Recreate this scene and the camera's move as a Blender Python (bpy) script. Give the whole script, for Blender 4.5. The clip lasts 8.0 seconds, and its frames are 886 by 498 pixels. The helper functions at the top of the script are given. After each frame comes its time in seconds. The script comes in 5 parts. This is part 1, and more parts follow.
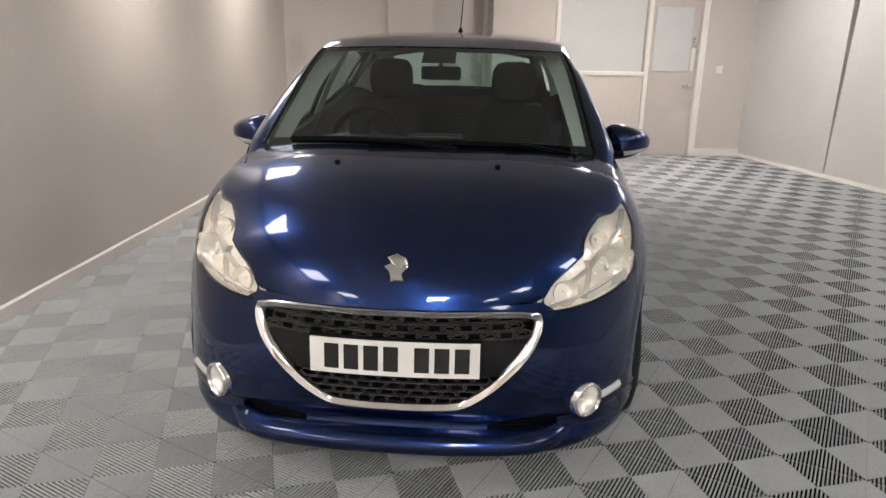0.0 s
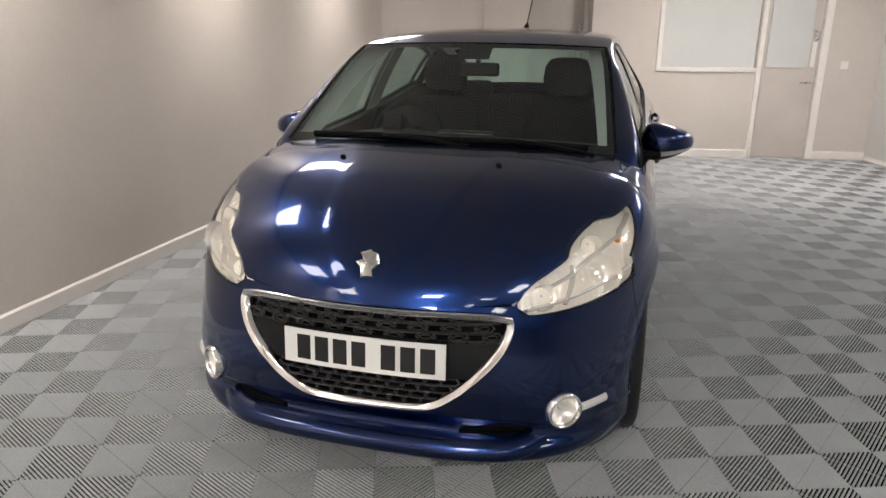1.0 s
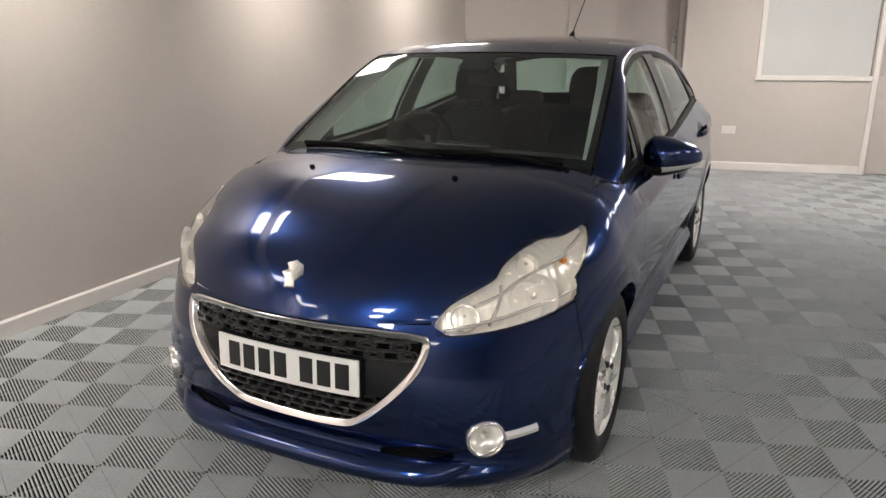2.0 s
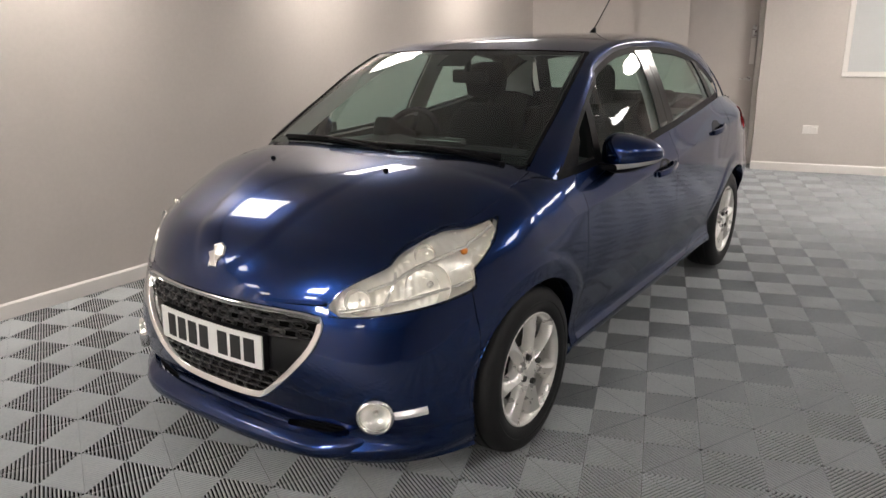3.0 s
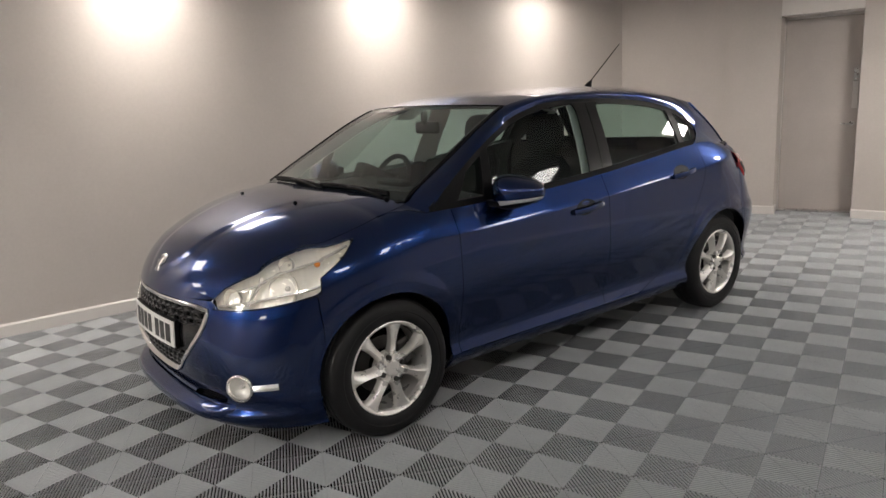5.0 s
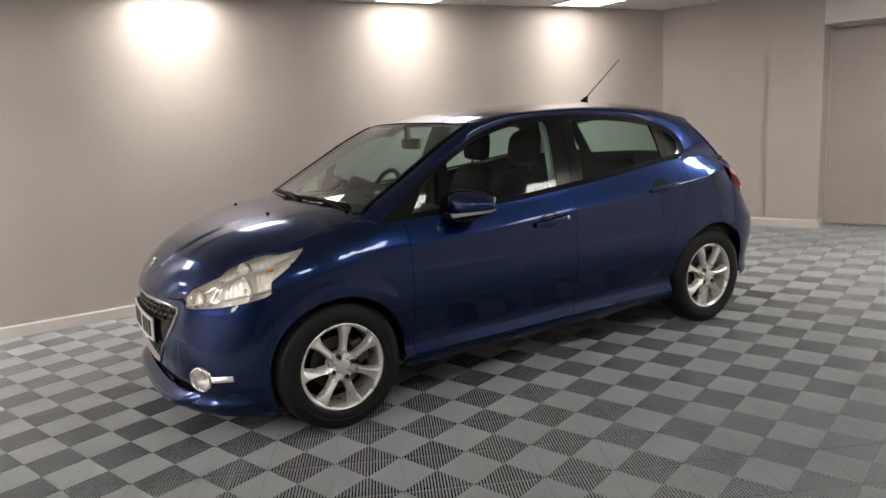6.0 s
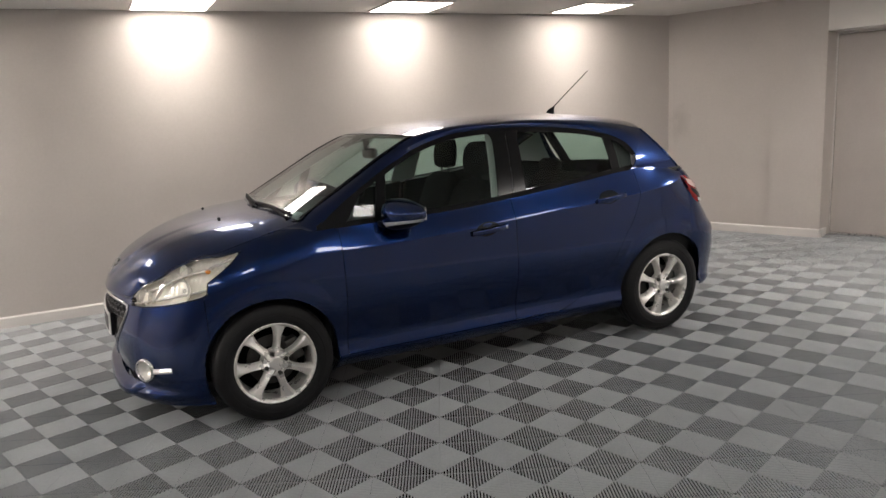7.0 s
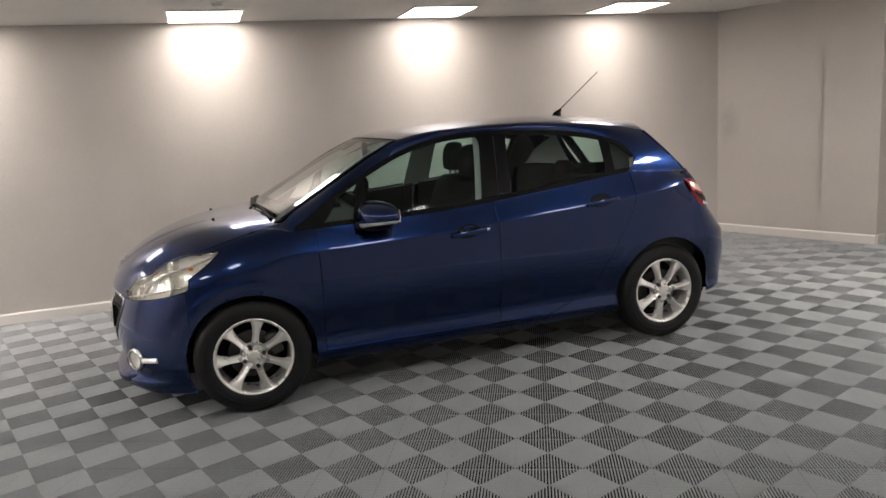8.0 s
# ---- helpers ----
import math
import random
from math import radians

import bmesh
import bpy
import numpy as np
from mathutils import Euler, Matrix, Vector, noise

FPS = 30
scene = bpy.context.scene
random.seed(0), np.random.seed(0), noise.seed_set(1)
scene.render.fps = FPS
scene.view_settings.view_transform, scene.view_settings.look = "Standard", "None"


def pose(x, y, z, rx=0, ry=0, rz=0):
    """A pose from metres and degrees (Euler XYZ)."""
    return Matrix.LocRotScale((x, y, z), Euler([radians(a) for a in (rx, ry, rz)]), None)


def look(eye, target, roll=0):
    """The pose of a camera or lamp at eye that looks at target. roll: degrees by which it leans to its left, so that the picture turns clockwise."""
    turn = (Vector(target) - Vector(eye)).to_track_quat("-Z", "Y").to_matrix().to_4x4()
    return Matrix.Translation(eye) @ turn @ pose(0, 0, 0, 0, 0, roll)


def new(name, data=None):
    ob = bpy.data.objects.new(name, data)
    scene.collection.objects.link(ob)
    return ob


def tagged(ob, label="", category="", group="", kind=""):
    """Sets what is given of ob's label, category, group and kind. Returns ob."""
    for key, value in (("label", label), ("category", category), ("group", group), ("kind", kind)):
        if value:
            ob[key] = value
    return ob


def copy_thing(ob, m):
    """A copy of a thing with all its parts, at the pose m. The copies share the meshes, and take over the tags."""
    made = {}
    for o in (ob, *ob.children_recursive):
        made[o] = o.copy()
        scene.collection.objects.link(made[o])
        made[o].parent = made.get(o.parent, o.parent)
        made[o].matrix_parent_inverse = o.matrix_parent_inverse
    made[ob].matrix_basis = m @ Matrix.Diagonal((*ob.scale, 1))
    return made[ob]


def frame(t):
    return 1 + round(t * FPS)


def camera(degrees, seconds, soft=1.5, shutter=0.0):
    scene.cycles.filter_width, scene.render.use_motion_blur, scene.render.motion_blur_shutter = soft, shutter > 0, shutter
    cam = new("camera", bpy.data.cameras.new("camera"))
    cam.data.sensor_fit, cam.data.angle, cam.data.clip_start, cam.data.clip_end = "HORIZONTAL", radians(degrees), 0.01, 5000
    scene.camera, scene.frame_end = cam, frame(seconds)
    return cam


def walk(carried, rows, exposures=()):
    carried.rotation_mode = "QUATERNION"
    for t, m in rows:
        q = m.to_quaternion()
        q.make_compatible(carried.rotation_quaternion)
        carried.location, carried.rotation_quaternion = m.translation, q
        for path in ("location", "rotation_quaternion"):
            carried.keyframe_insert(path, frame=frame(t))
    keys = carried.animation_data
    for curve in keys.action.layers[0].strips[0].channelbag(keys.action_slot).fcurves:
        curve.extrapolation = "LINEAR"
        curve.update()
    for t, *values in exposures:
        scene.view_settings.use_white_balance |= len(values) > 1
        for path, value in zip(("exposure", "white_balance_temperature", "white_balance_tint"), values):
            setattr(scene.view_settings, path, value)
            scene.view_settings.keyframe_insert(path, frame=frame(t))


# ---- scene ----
cam = camera(64.0, 8.0)
PATH = [
    (0, (0.278, -2.662, 1.448), (0.136, -0.754, 0.865), 1.1),
    (0.5, (0.507, -2.621, 1.457), (0.192, -0.739, 0.857), 1.0),
    (1, (0.731, -2.553, 1.448), (0.239, -0.708, 0.853), 0.4),
    (1.5, (0.991, -2.412, 1.443), (0.32, -0.612, 0.885), -0.2),
    (2.8, (1.775, -2.085, 1.445), (0.713, -0.496, 0.855), -1.0),
    (3, (1.903, -2.033, 1.435), (0.784, -0.475, 0.866), -1.2),
    (3.5, (2.217, -1.918, 1.401), (0.944, -0.462, 0.892), -2.1),
    (4, (2.59, -1.86, 1.431), (1.202, -0.497, 0.965), -2.3),
    (4.5, (2.897, -1.739, 1.418), (1.44, -0.442, 0.976), -2.5),
    (5, (3.202, -1.575, 1.423), (1.665, -0.365, 1.005), -2.9),
    (6.5, (3.996, -0.942, 1.448), (2.262, -0.019, 1.076), -3.4),
    (7, (4.22, -0.706, 1.483), (2.456, 0.156, 1.107), -3.2),
    (7.5, (4.416, -0.442, 1.467), (2.592, 0.294, 1.103), -3.7),
    (8, (4.521, -0.163, 1.458), (2.655, 0.462, 1.102), -3.8),
]
walk(cam, [(t, look(eye, target, roll)) for t, eye, target, roll in PATH], [(0, 2.4), (3.5, 2.3), (5, 2.2), (8, 2.14)])

# ---- light and exposure ----
world = bpy.data.worlds.new("world")
scene.world = world
world.use_nodes = True
world.node_tree.nodes["Background"].inputs[0].default_value = (0.05, 0.05, 0.055, 1)
world.node_tree.nodes["Background"].inputs[1].default_value = 0.3


# ---- materials ----
def mat(name, base=(0.5, 0.5, 0.5), rough=0.5, metal=0.0, var=0.0, scale=8.0, bump=0.0, bscale=60.0, coat=0.0, fine=0.0, fscale=120.0, rvar=0.0, spec=0.5):
    """A surface with tone variation at two scales and a fine relief."""
    m = bpy.data.materials.new(name)
    m.use_nodes = True
    nt = m.node_tree
    b = nt.nodes["Principled BSDF"]
    b.inputs["Base Color"].default_value = (*base, 1)
    b.inputs["Roughness"].default_value = rough
    b.inputs["Metallic"].default_value = metal
    b.inputs["Specular IOR Level"].default_value = spec
    b.inputs["Coat Weight"].default_value = coat
    b.inputs["Coat Roughness"].default_value = 0.03
    tc = nt.nodes.new("ShaderNodeTexCoord")

    def noise_node(s, detail):
        n = nt.nodes.new("ShaderNodeTexNoise")
        n.inputs["Scale"].default_value = s
        n.inputs["Detail"].default_value = detail
        nt.links.new(tc.outputs["Object"], n.inputs["Vector"])
        return n

    if var or fine:
        col = None
        for amount, s in ((var, scale), (fine, fscale)):
            if not amount:
                continue
            n = noise_node(s, 4)
            ramp = nt.nodes.new("ShaderNodeMapRange")
            ramp.inputs["From Min"].default_value = 0.3
            ramp.inputs["From Max"].default_value = 0.7
            ramp.inputs["To Min"].default_value = 1 - amount
            ramp.inputs["To Max"].default_value = 1 + amount
            nt.links.new(n.outputs["Fac"], ramp.inputs["Value"])
            mul = nt.nodes.new("ShaderNodeVectorMath")
            mul.operation = "SCALE"
            if col is None:
                mul.inputs[0].default_value = base
            else:
                nt.links.new(col, mul.inputs[0])
            nt.links.new(ramp.outputs["Result"], mul.inputs["Scale"])
            col = mul.outputs["Vector"]
        nt.links.new(col, b.inputs["Base Color"])
    if rvar:
        n = noise_node(scale * 1.7, 5)
        ramp = nt.nodes.new("ShaderNodeMapRange")
        ramp.inputs["From Min"].default_value = 0.3
        ramp.inputs["From Max"].default_value = 0.7
        ramp.inputs["To Min"].default_value = max(0.02, rough - rvar)
        ramp.inputs["To Max"].default_value = rough + rvar
        nt.links.new(n.outputs["Fac"], ramp.inputs["Value"])
        nt.links.new(ramp.outputs["Result"], b.inputs["Roughness"])
    if bump:
        n = noise_node(bscale, 6)
        bm_ = nt.nodes.new("ShaderNodeBump")
        bm_.inputs["Strength"].default_value = bump
        bm_.inputs["Distance"].default_value = 0.004
        nt.links.new(n.outputs["Fac"], bm_.inputs["Height"])
        nt.links.new(bm_.outputs["Normal"], b.inputs["Normal"])
    return m


def glow(name, colour, strength):
    m = bpy.data.materials.new(name)
    m.use_nodes = True
    b = m.node_tree.nodes["Principled BSDF"]
    b.inputs["Base Color"].default_value = (0.8, 0.8, 0.8, 1)
    b.inputs["Emission Color"].default_value = (*colour, 1)
    b.inputs["Emission Strength"].default_value = strength
    return m


WALL = mat("grey wall paint", (0.56, 0.515, 0.485), 0.6, var=0.05, scale=1.1, fine=0.02, fscale=45, bump=0.12, bscale=160)
WALL_COOL = mat("cool grey partition paint", (0.57, 0.555, 0.55), 0.6, var=0.03, scale=1.3, fine=0.02, fscale=45, bump=0.12, bscale=160)
WHITE = mat("white gloss paint", (0.76, 0.73, 0.70), 0.35, var=0.03, scale=3, bump=0.05, bscale=90)
CEIL = mat("ceiling paint", (0.78, 0.76, 0.73), 0.8, var=0.03, scale=1.5, bump=0.1, bscale=120)
DOORP = mat("grey door paint", (0.52, 0.475, 0.45), 0.45, var=0.05, scale=2.5, fine=0.02, fscale=60, bump=0.06, bscale=90)
FROST = mat("obscured panel", (0.55, 0.56, 0.56), 0.4, var=0.03, scale=2)
STEEL = mat("brushed steel", (0.62, 0.61, 0.60), 0.3, 1.0, rvar=0.1, scale=20)
TILE = mat("grey ribbed floor tile", (0.372, 0.390, 0.402), 0.48, spec=0.3, var=0.10, scale=1.6, fine=0.06, fscale=90, rvar=0.1, bump=0.08, bscale=300)
# near-black puts the shade between the ribs into the ground colour
PIT = mat("near-black for tile gap shade", (0.005, 0.005, 0.006), 0.9, spec=0.03)
PANEL_COOL = glow("lit lamp panel of the open side", (1.0, 0.95, 0.90), 3.4)
# the next two light added panels that are never in view
PANEL_FRONT_FILL = glow("added fill panel before the car", (1.0, 0.94, 0.88), 16.0)
PANEL_REAR_FILL = glow("added fill panel near the rear wall", (1.0, 0.92, 0.85), 12.0)
PANEL_WARM = glow("lit lamp panel of the wall row", (1.0, 0.92, 0.84), 3.0)
# colour of sheets that stand in for shade inside hollows
SHADE_BLACK = mat("black for shaded hollows", (0.006, 0.006, 0.006), 0.8, spec=0.1)


# ---- mesh helpers ----
def mesh_ob(name, bm, material, parent=None, smooth=False, label="", angle=0.0):
    me = bpy.data.meshes.new(name)
    bm.to_mesh(me)
    bm.free()
    if smooth:
        me.polygons.foreach_set("use_smooth", [True] * len(me.polygons))
        if angle:
            me.set_sharp_from_angle(angle=radians(angle))
    for m_ in (material if isinstance(material, (list, tuple)) else [material]):
        me.materials.append(m_)
    ob = new(name, me)
    if parent is not None:
        ob.parent = parent
    if label:
        ob["label"] = label
    return ob


def part(name, bm, material, parent, label="", smooth=False, angle=0.0):
    return mesh_ob(name, bm, material, parent, smooth, label, angle)


def thing(name, label, category, loc=(0, 0, 0), group="", m=None):
    ob = new(name)
    ob.empty_display_size = 0.1
    ob.matrix_basis = m if m is not None else Matrix.Translation(loc)
    return tagged(ob, label, category, group)


def box(bm, lo, hi, m=None, bevel=0.0, seg=2):
    c = [(a + b) / 2 for a, b in zip(lo, hi)]
    s = [abs(b - a) for a, b in zip(lo, hi)]
    r = bmesh.ops.create_cube(bm, size=1.0, matrix=(m or Matrix()) @ Matrix.Translation(c) @ Matrix.Diagonal((*s, 1)))
    if bevel:
        es = list({e for v in r["verts"] for e in v.link_edges})
        bmesh.ops.bevel(bm, geom=es, offset=bevel, segments=seg, affect="EDGES", profile=0.5)
    return bm


def B(*args, **kw):
    return box(bmesh.new(), *args, **kw)


def prism(bm, pts, z0, z1):
    """An upright prism over a plan polygon (x, y)."""
    lo = [bm.verts.new((x, y, z0)) for x, y in pts]
    hi = [bm.verts.new((x, y, z1)) for x, y in pts]
    n = len(pts)
    bm.faces.new(lo[::-1])
    bm.faces.new(hi)
    for i in range(n):
        bm.faces.new((lo[i], lo[(i + 1) % n], hi[(i + 1) % n], hi[i]))
    bmesh.ops.recalc_face_normals(bm, faces=bm.faces[:])
    return bm


def along(p, q, off0=0.0, off1=0.0):
    """Plan strip from p to q, from off0 to off1 to its left."""
    d = (Vector(q) - Vector(p)).normalized()
    n = Vector((-d.y, d.x))
    p, q = Vector(p), Vector(q)
    return [tuple(p + n * off0), tuple(q + n * off0), tuple(q + n * off1), tuple(p + n * off1)]


def frame_at(p, q):
    """A pose with x along p to q, y to its left and z up."""
    d = (Vector(q) - Vector(p)).normalized()
    return Matrix.Translation((p[0], p[1], 0)) @ Matrix.Rotation(math.atan2(d.y, d.x), 4, "Z")


# ---- room ----
def on_line(th, d, x=None, y=None):
    c, s = math.cos(radians(th)), math.sin(radians(th))
    return (x, (d - c * x) / s) if y is None else ((d - s * y) / c, y)


def cross(l1, l2):
    a = np.array([[math.cos(radians(t)), math.sin(radians(t))] for t, _ in (l1, l2)])
    return tuple(float(v) for v in np.linalg.solve(a, [l1[1], l2[1]]))


LEFT, BACK, RIGHT = (179.5, 2.195), (99.82, 6.067), (19.57, 5.422)
RECESS = (110.0, 5.835)
HIGH = 2.43
p_lf = cross(LEFT, (90.0, -7.6))
p_rf = cross(RIGHT, (90.0, -7.6))
p_lr = cross(LEFT, RECESS)
p_c0 = (-1.035, (5.795 - math.cos(radians(110)) * -1.035) / math.sin(radians(110)))
p_c1 = (-0.545, (5.795 - math.cos(radians(110)) * -0.545) / math.sin(radians(110)))
p_d0 = (-0.663, 6.250)
p_d1 = (0.075, 6.519)
p_b0 = on_line(*BACK, x=0.165)
p_b1 = cross(BACK, RIGHT)
T = 0.16
SMUDGE = (-2.01, 5.48, 1.22)


def wall(name, pts, z0=0.0, z1=HIGH, material=WALL, label="", category="wall"):
    return tagged(mesh_ob(name, prism(bmesh.new(), pts, z0, z1), material), label, category, kind="structure")


def smudged(m, place, size, amount):
    """Darkens a wall paint in one rubbed patch."""
    nt = m.node_tree
    b = nt.nodes["Principled BSDF"]
    tone = b.inputs["Base Color"].links[0].from_socket
    tc = nt.nodes.new("ShaderNodeTexCoord")
    off = nt.nodes.new("ShaderNodeVectorMath")
    off.operation = "SUBTRACT"
    off.inputs[1].default_value = place
    nt.links.new(tc.outputs["Object"], off.inputs[0])
    wide = nt.nodes.new("ShaderNodeVectorMath")
    wide.operation = "DIVIDE"
    wide.inputs[1].default_value = size
    nt.links.new(off.outputs[0], wide.inputs[0])
    far_ = nt.nodes.new("ShaderNodeVectorMath")
    far_.operation = "LENGTH"
    nt.links.new(wide.outputs[0], far_.inputs[0])
    n = nt.nodes.new("ShaderNodeTexNoise")
    n.inputs["Scale"].default_value = 9
    nt.links.new(tc.outputs["Object"], n.inputs["Vector"])
    add = nt.nodes.new("ShaderNodeMath")
    add.operation = "ADD"
    nt.links.new(far_.outputs["Value"], add.inputs[0])
    nt.links.new(n.outputs["Fac"], add.inputs[1])
    ramp = nt.nodes.new("ShaderNodeMapRange")
    ramp.inputs["From Min"].default_value, ramp.inputs["From Max"].default_value = 0.5, 1.5
    ramp.inputs["To Min"].default_value, ramp.inputs["To Max"].default_value = 1 - amount, 1.0
    nt.links.new(add.outputs[0], ramp.inputs["Value"])
    mul = nt.nodes.new("ShaderNodeVectorMath")
    mul.operation = "SCALE"
    nt.links.new(tone, mul.inputs[0])
    nt.links.new(ramp.outputs["Result"], mul.inputs["Scale"])
    nt.links.new(mul.outputs["Vector"], b.inputs["Base Color"])
    return m


WALL_RUBBED = smudged(mat("grey wall paint with a rubbed patch", (0.56, 0.515, 0.485), 0.6, var=0.05, scale=1.1, fine=0.02, fscale=45, bump=0.12, bscale=160), SMUDGE, (0.16, 0.16, 0.24), 0.2)
GREY = "plain warm grey painted wall of the studio"
wall("wall_west", along(p_lf, (p_lr[0] + 0.01, p_lr[1] + 0.3), 0, T), label="long plain grey wall lit by ceiling panels")
wall("wall_recess", along((p_lr[0] - 0.05, p_lr[1] - 0.018), (p_c0[0] + 0.268, p_c0[1] + 0.140), 0.0, T), material=WALL_RUBBED, label="grey end wall of the recess with a rubbed patch")
# column between the recess and the door alcove, and the alcove itself
wall("wall_column", [p_c0, p_c1, (p_d0[0] - 0.01, p_d0[1] + 0.1), (p_c0[0] - 0.12, p_c0[1] + 0.35)], label="grey boxed column beside the alcove door")
wall("wall_alcove_side", [p_b0, on_line(*BACK, x=0.32), (0.28, 6.75), (p_d1[0] + 0.02, p_d1[1] + 0.1), (p_d1[0] + 0.02, p_d1[1] - 0.02)], label="grey return wall of the door alcove")
wall("wall_alcove_back", along((p_d0[0] - 0.1, p_d0[1] + 0.03), (p_d1[0] + 0.2, p_d1[1] + 0.14), 0.06, 0.14), label="grey wall behind the alcove door")
wall("wall_alcove_head", [p_c1, p_b0, (p_d1[0] + 0.05, p_d1[1] + 0.12), (p_d0[0], p_d0[1] + 0.12)], 2.07, HIGH, WHITE, "pale bulkhead above the alcove door")
q_w0, q_w1 = on_line(*BACK, x=0.925), on_line(*BACK, x=2.02)
q_e0, q_e1 = on_line(*BACK, x=2.055), on_line(*BACK, x=2.70)
wall("wall_north_a", along(on_line(*BACK, x=0.32), q_w0, 0, T), label=GREY)
wall("wall_north_b", along(q_w0, q_w1, 0, T), 0, 1.0, label=GREY)
wall("wall_north_c", along(q_w0, q_w1, 0, T), 2.1, HIGH, label=GREY)
wall("wall_north_d", along(q_w1, q_e0, 0, T), label=GREY)
wall("wall_north_e", along(q_e0, q_e1, 0, T), 2.02, HIGH, label=GREY)
wall("wall_north_f", along(q_e1, (p_b1[0] + 0.2, p_b1[1] + 0.035), 0, T), label=GREY)
# right hand partition of cool grey boards, with a leaning open joint
RT = frame_at(p_b1, p_rf)


def board(name, pts, label):
    """An upright board from a (distance along the wall, height) outline."""
    bm = bmesh.new()
    f = [bm.verts.new(RT @ Vector((a, 0, z))) for a, z in pts]
    b = [bm.verts.new(RT @ Vector((a, T, z))) for a, z in pts]
    n = len(pts)
    bm.faces.new(f)
    bm.faces.new(b[::-1])
    for i in range(n):
        bm.faces.new((f[i], f[(i + 1) % n], b[(i + 1) % n], b[i]))
    bmesh.ops.recalc_face_normals(bm, faces=bm.faces[:])
    return tagged(mesh_ob(name, bm, WALL_COOL), label, "wall", kind="structure")


long_r = (Vector(p_rf) - Vector(p_b1)).length
board("wall_east_a", [(-0.15, 0), (1.47, 0), (1.485, 0.9), (1.50, HIGH), (-0.15, HIGH)], "cool grey partition board with a lifting vertical edge")
board("wall_east_b", [(1.478, 0), (long_r + 0.1, 0), (long_r + 0.1, HIGH), (1.60, HIGH), (1.555, 1.6), (1.52, 0.8)], "cool grey partition board beside a dark open joint")
# black slab gives the open joint its shade by colour
tagged(mesh_ob("wall_east_backing", B((1.3, 0.1, 0), (1.8, T + 0.02, HIGH), m=RT), SHADE_BLACK), "black slab for the shade in the partition joint", "wall", kind="structure")
wall("wall_south", along(p_rf, p_lf, 0, T), label="plain grey wall closing the studio")
tagged(mesh_ob("ceiling", B((-3.2, -7.9, HIGH), (9.2, 7.4, HIGH + 0.1)), CEIL), "flat off-white painted ceiling with recessed panels", "ceiling", kind="structure")


def skirting(name, p, q, high=0.09, out=0.016):
    m = frame_at(p, q)
    n = (Vector(q) - Vector(p)).length
    bm = bmesh.new()
    prof = [(0, 0), (-out, 0), (-out, high - 0.012), (-out + 0.008, high), (0, high)]
    a = [bm.verts.new(m @ Vector((0, y, z))) for y, z in prof]
    b = [bm.verts.new(m @ Vector((n, y, z))) for y, z in prof]
    for i in range(5):
        bm.faces.new((a[i], b[i], b[(i + 1) % 5], a[(i + 1) % 5]))
    bm.faces.new(a[::-1])
    bm.faces.new(b)
    bmesh.ops.recalc_face_normals(bm, faces=bm.faces[:])
    return tagged(mesh_ob(name, bm, WHITE), "white painted skirting board along the wall foot", "skirting", kind="structure")


skirting("baseboard_west", p_lf, p_lr)
skirting("baseboard_recess", p_lr, p_c0)
skirting("baseboard_column", p_c0, p_c1)
skirting("baseboard_column_side", p_c1, p_d0)
skirting("baseboard_north_a", p_b0, q_e0)
skirting("baseboard_north_b", on_line(*BACK, x=2.775), p_b1, out=0.02)
skirting("baseboard_east", p_b1, p_rf, high=0.045, out=0.012)
skirting("baseboard_south", p_rf, p_lf)

# ---- openings in the back wall ----
NT = frame_at(on_line(*BACK, x=0.0), on_line(*BACK, x=1.0))
k = 1 / math.cos(radians(9.82))
X = lambda x: x * k


def bar(name, lo, hi, material, parent, m=None, bevel=0.003, label=""):
    return part(name, B(lo, hi, m=m, bevel=bevel, seg=1), material, parent, label)


win = thing("window_1", "white framed wall panel with blanked pale glazing", "window", m=NT)
win["kind"] = "structure"
a0, a1 = X(0.915), X(2.03)
bar("window_frame", (a0, -0.022, 0.985), (a1, 0.05, 1.035), WHITE, win)
bar("window_frame", (a0, -0.022, 2.06), (a1, 0.05, 2.11), WHITE, win)
bar("window_frame", (a0, -0.022, 1.036), (a0 + 0.05, 0.05, 2.059), WHITE, win)
bar("pane", (a0 + 0.045, 0.012, 1.03), (a1 - 0.02, 0.022, 2.065), FROST, win, bevel=0.001, label="pale obscured glazing")
# door in the back wall
door = thing("door_1", "closed grey door with pale upper panel in white frame", "door", m=NT)
door["kind"] = "structure"
d0, d1 = X(2.085), X(2.69)
bar("door_frame", (X(2.03), -0.03, 0), (d0 - 0.004, 0.12, 2.06), WHITE, door)
bar("door_frame", (d1 + 0.004, -0.03, 0), (X(2.775), 0.12, 2.06), WHITE, door)
bar("door_frame", (d0 - 0.003, -0.03, 2.0), (d1 + 0.003, 0.12, 2.06), WHITE, door)
leaf = bar("door_leaf", (d0, 0.02, 0.006), (d1, 0.06, 1.997), DOORP, door)
bar("panel", (d0 + 0.045, 0.0, 1.04), (d1 - 0.1, 0.019, 1.80), FROST, leaf, label="pale blanking panel")


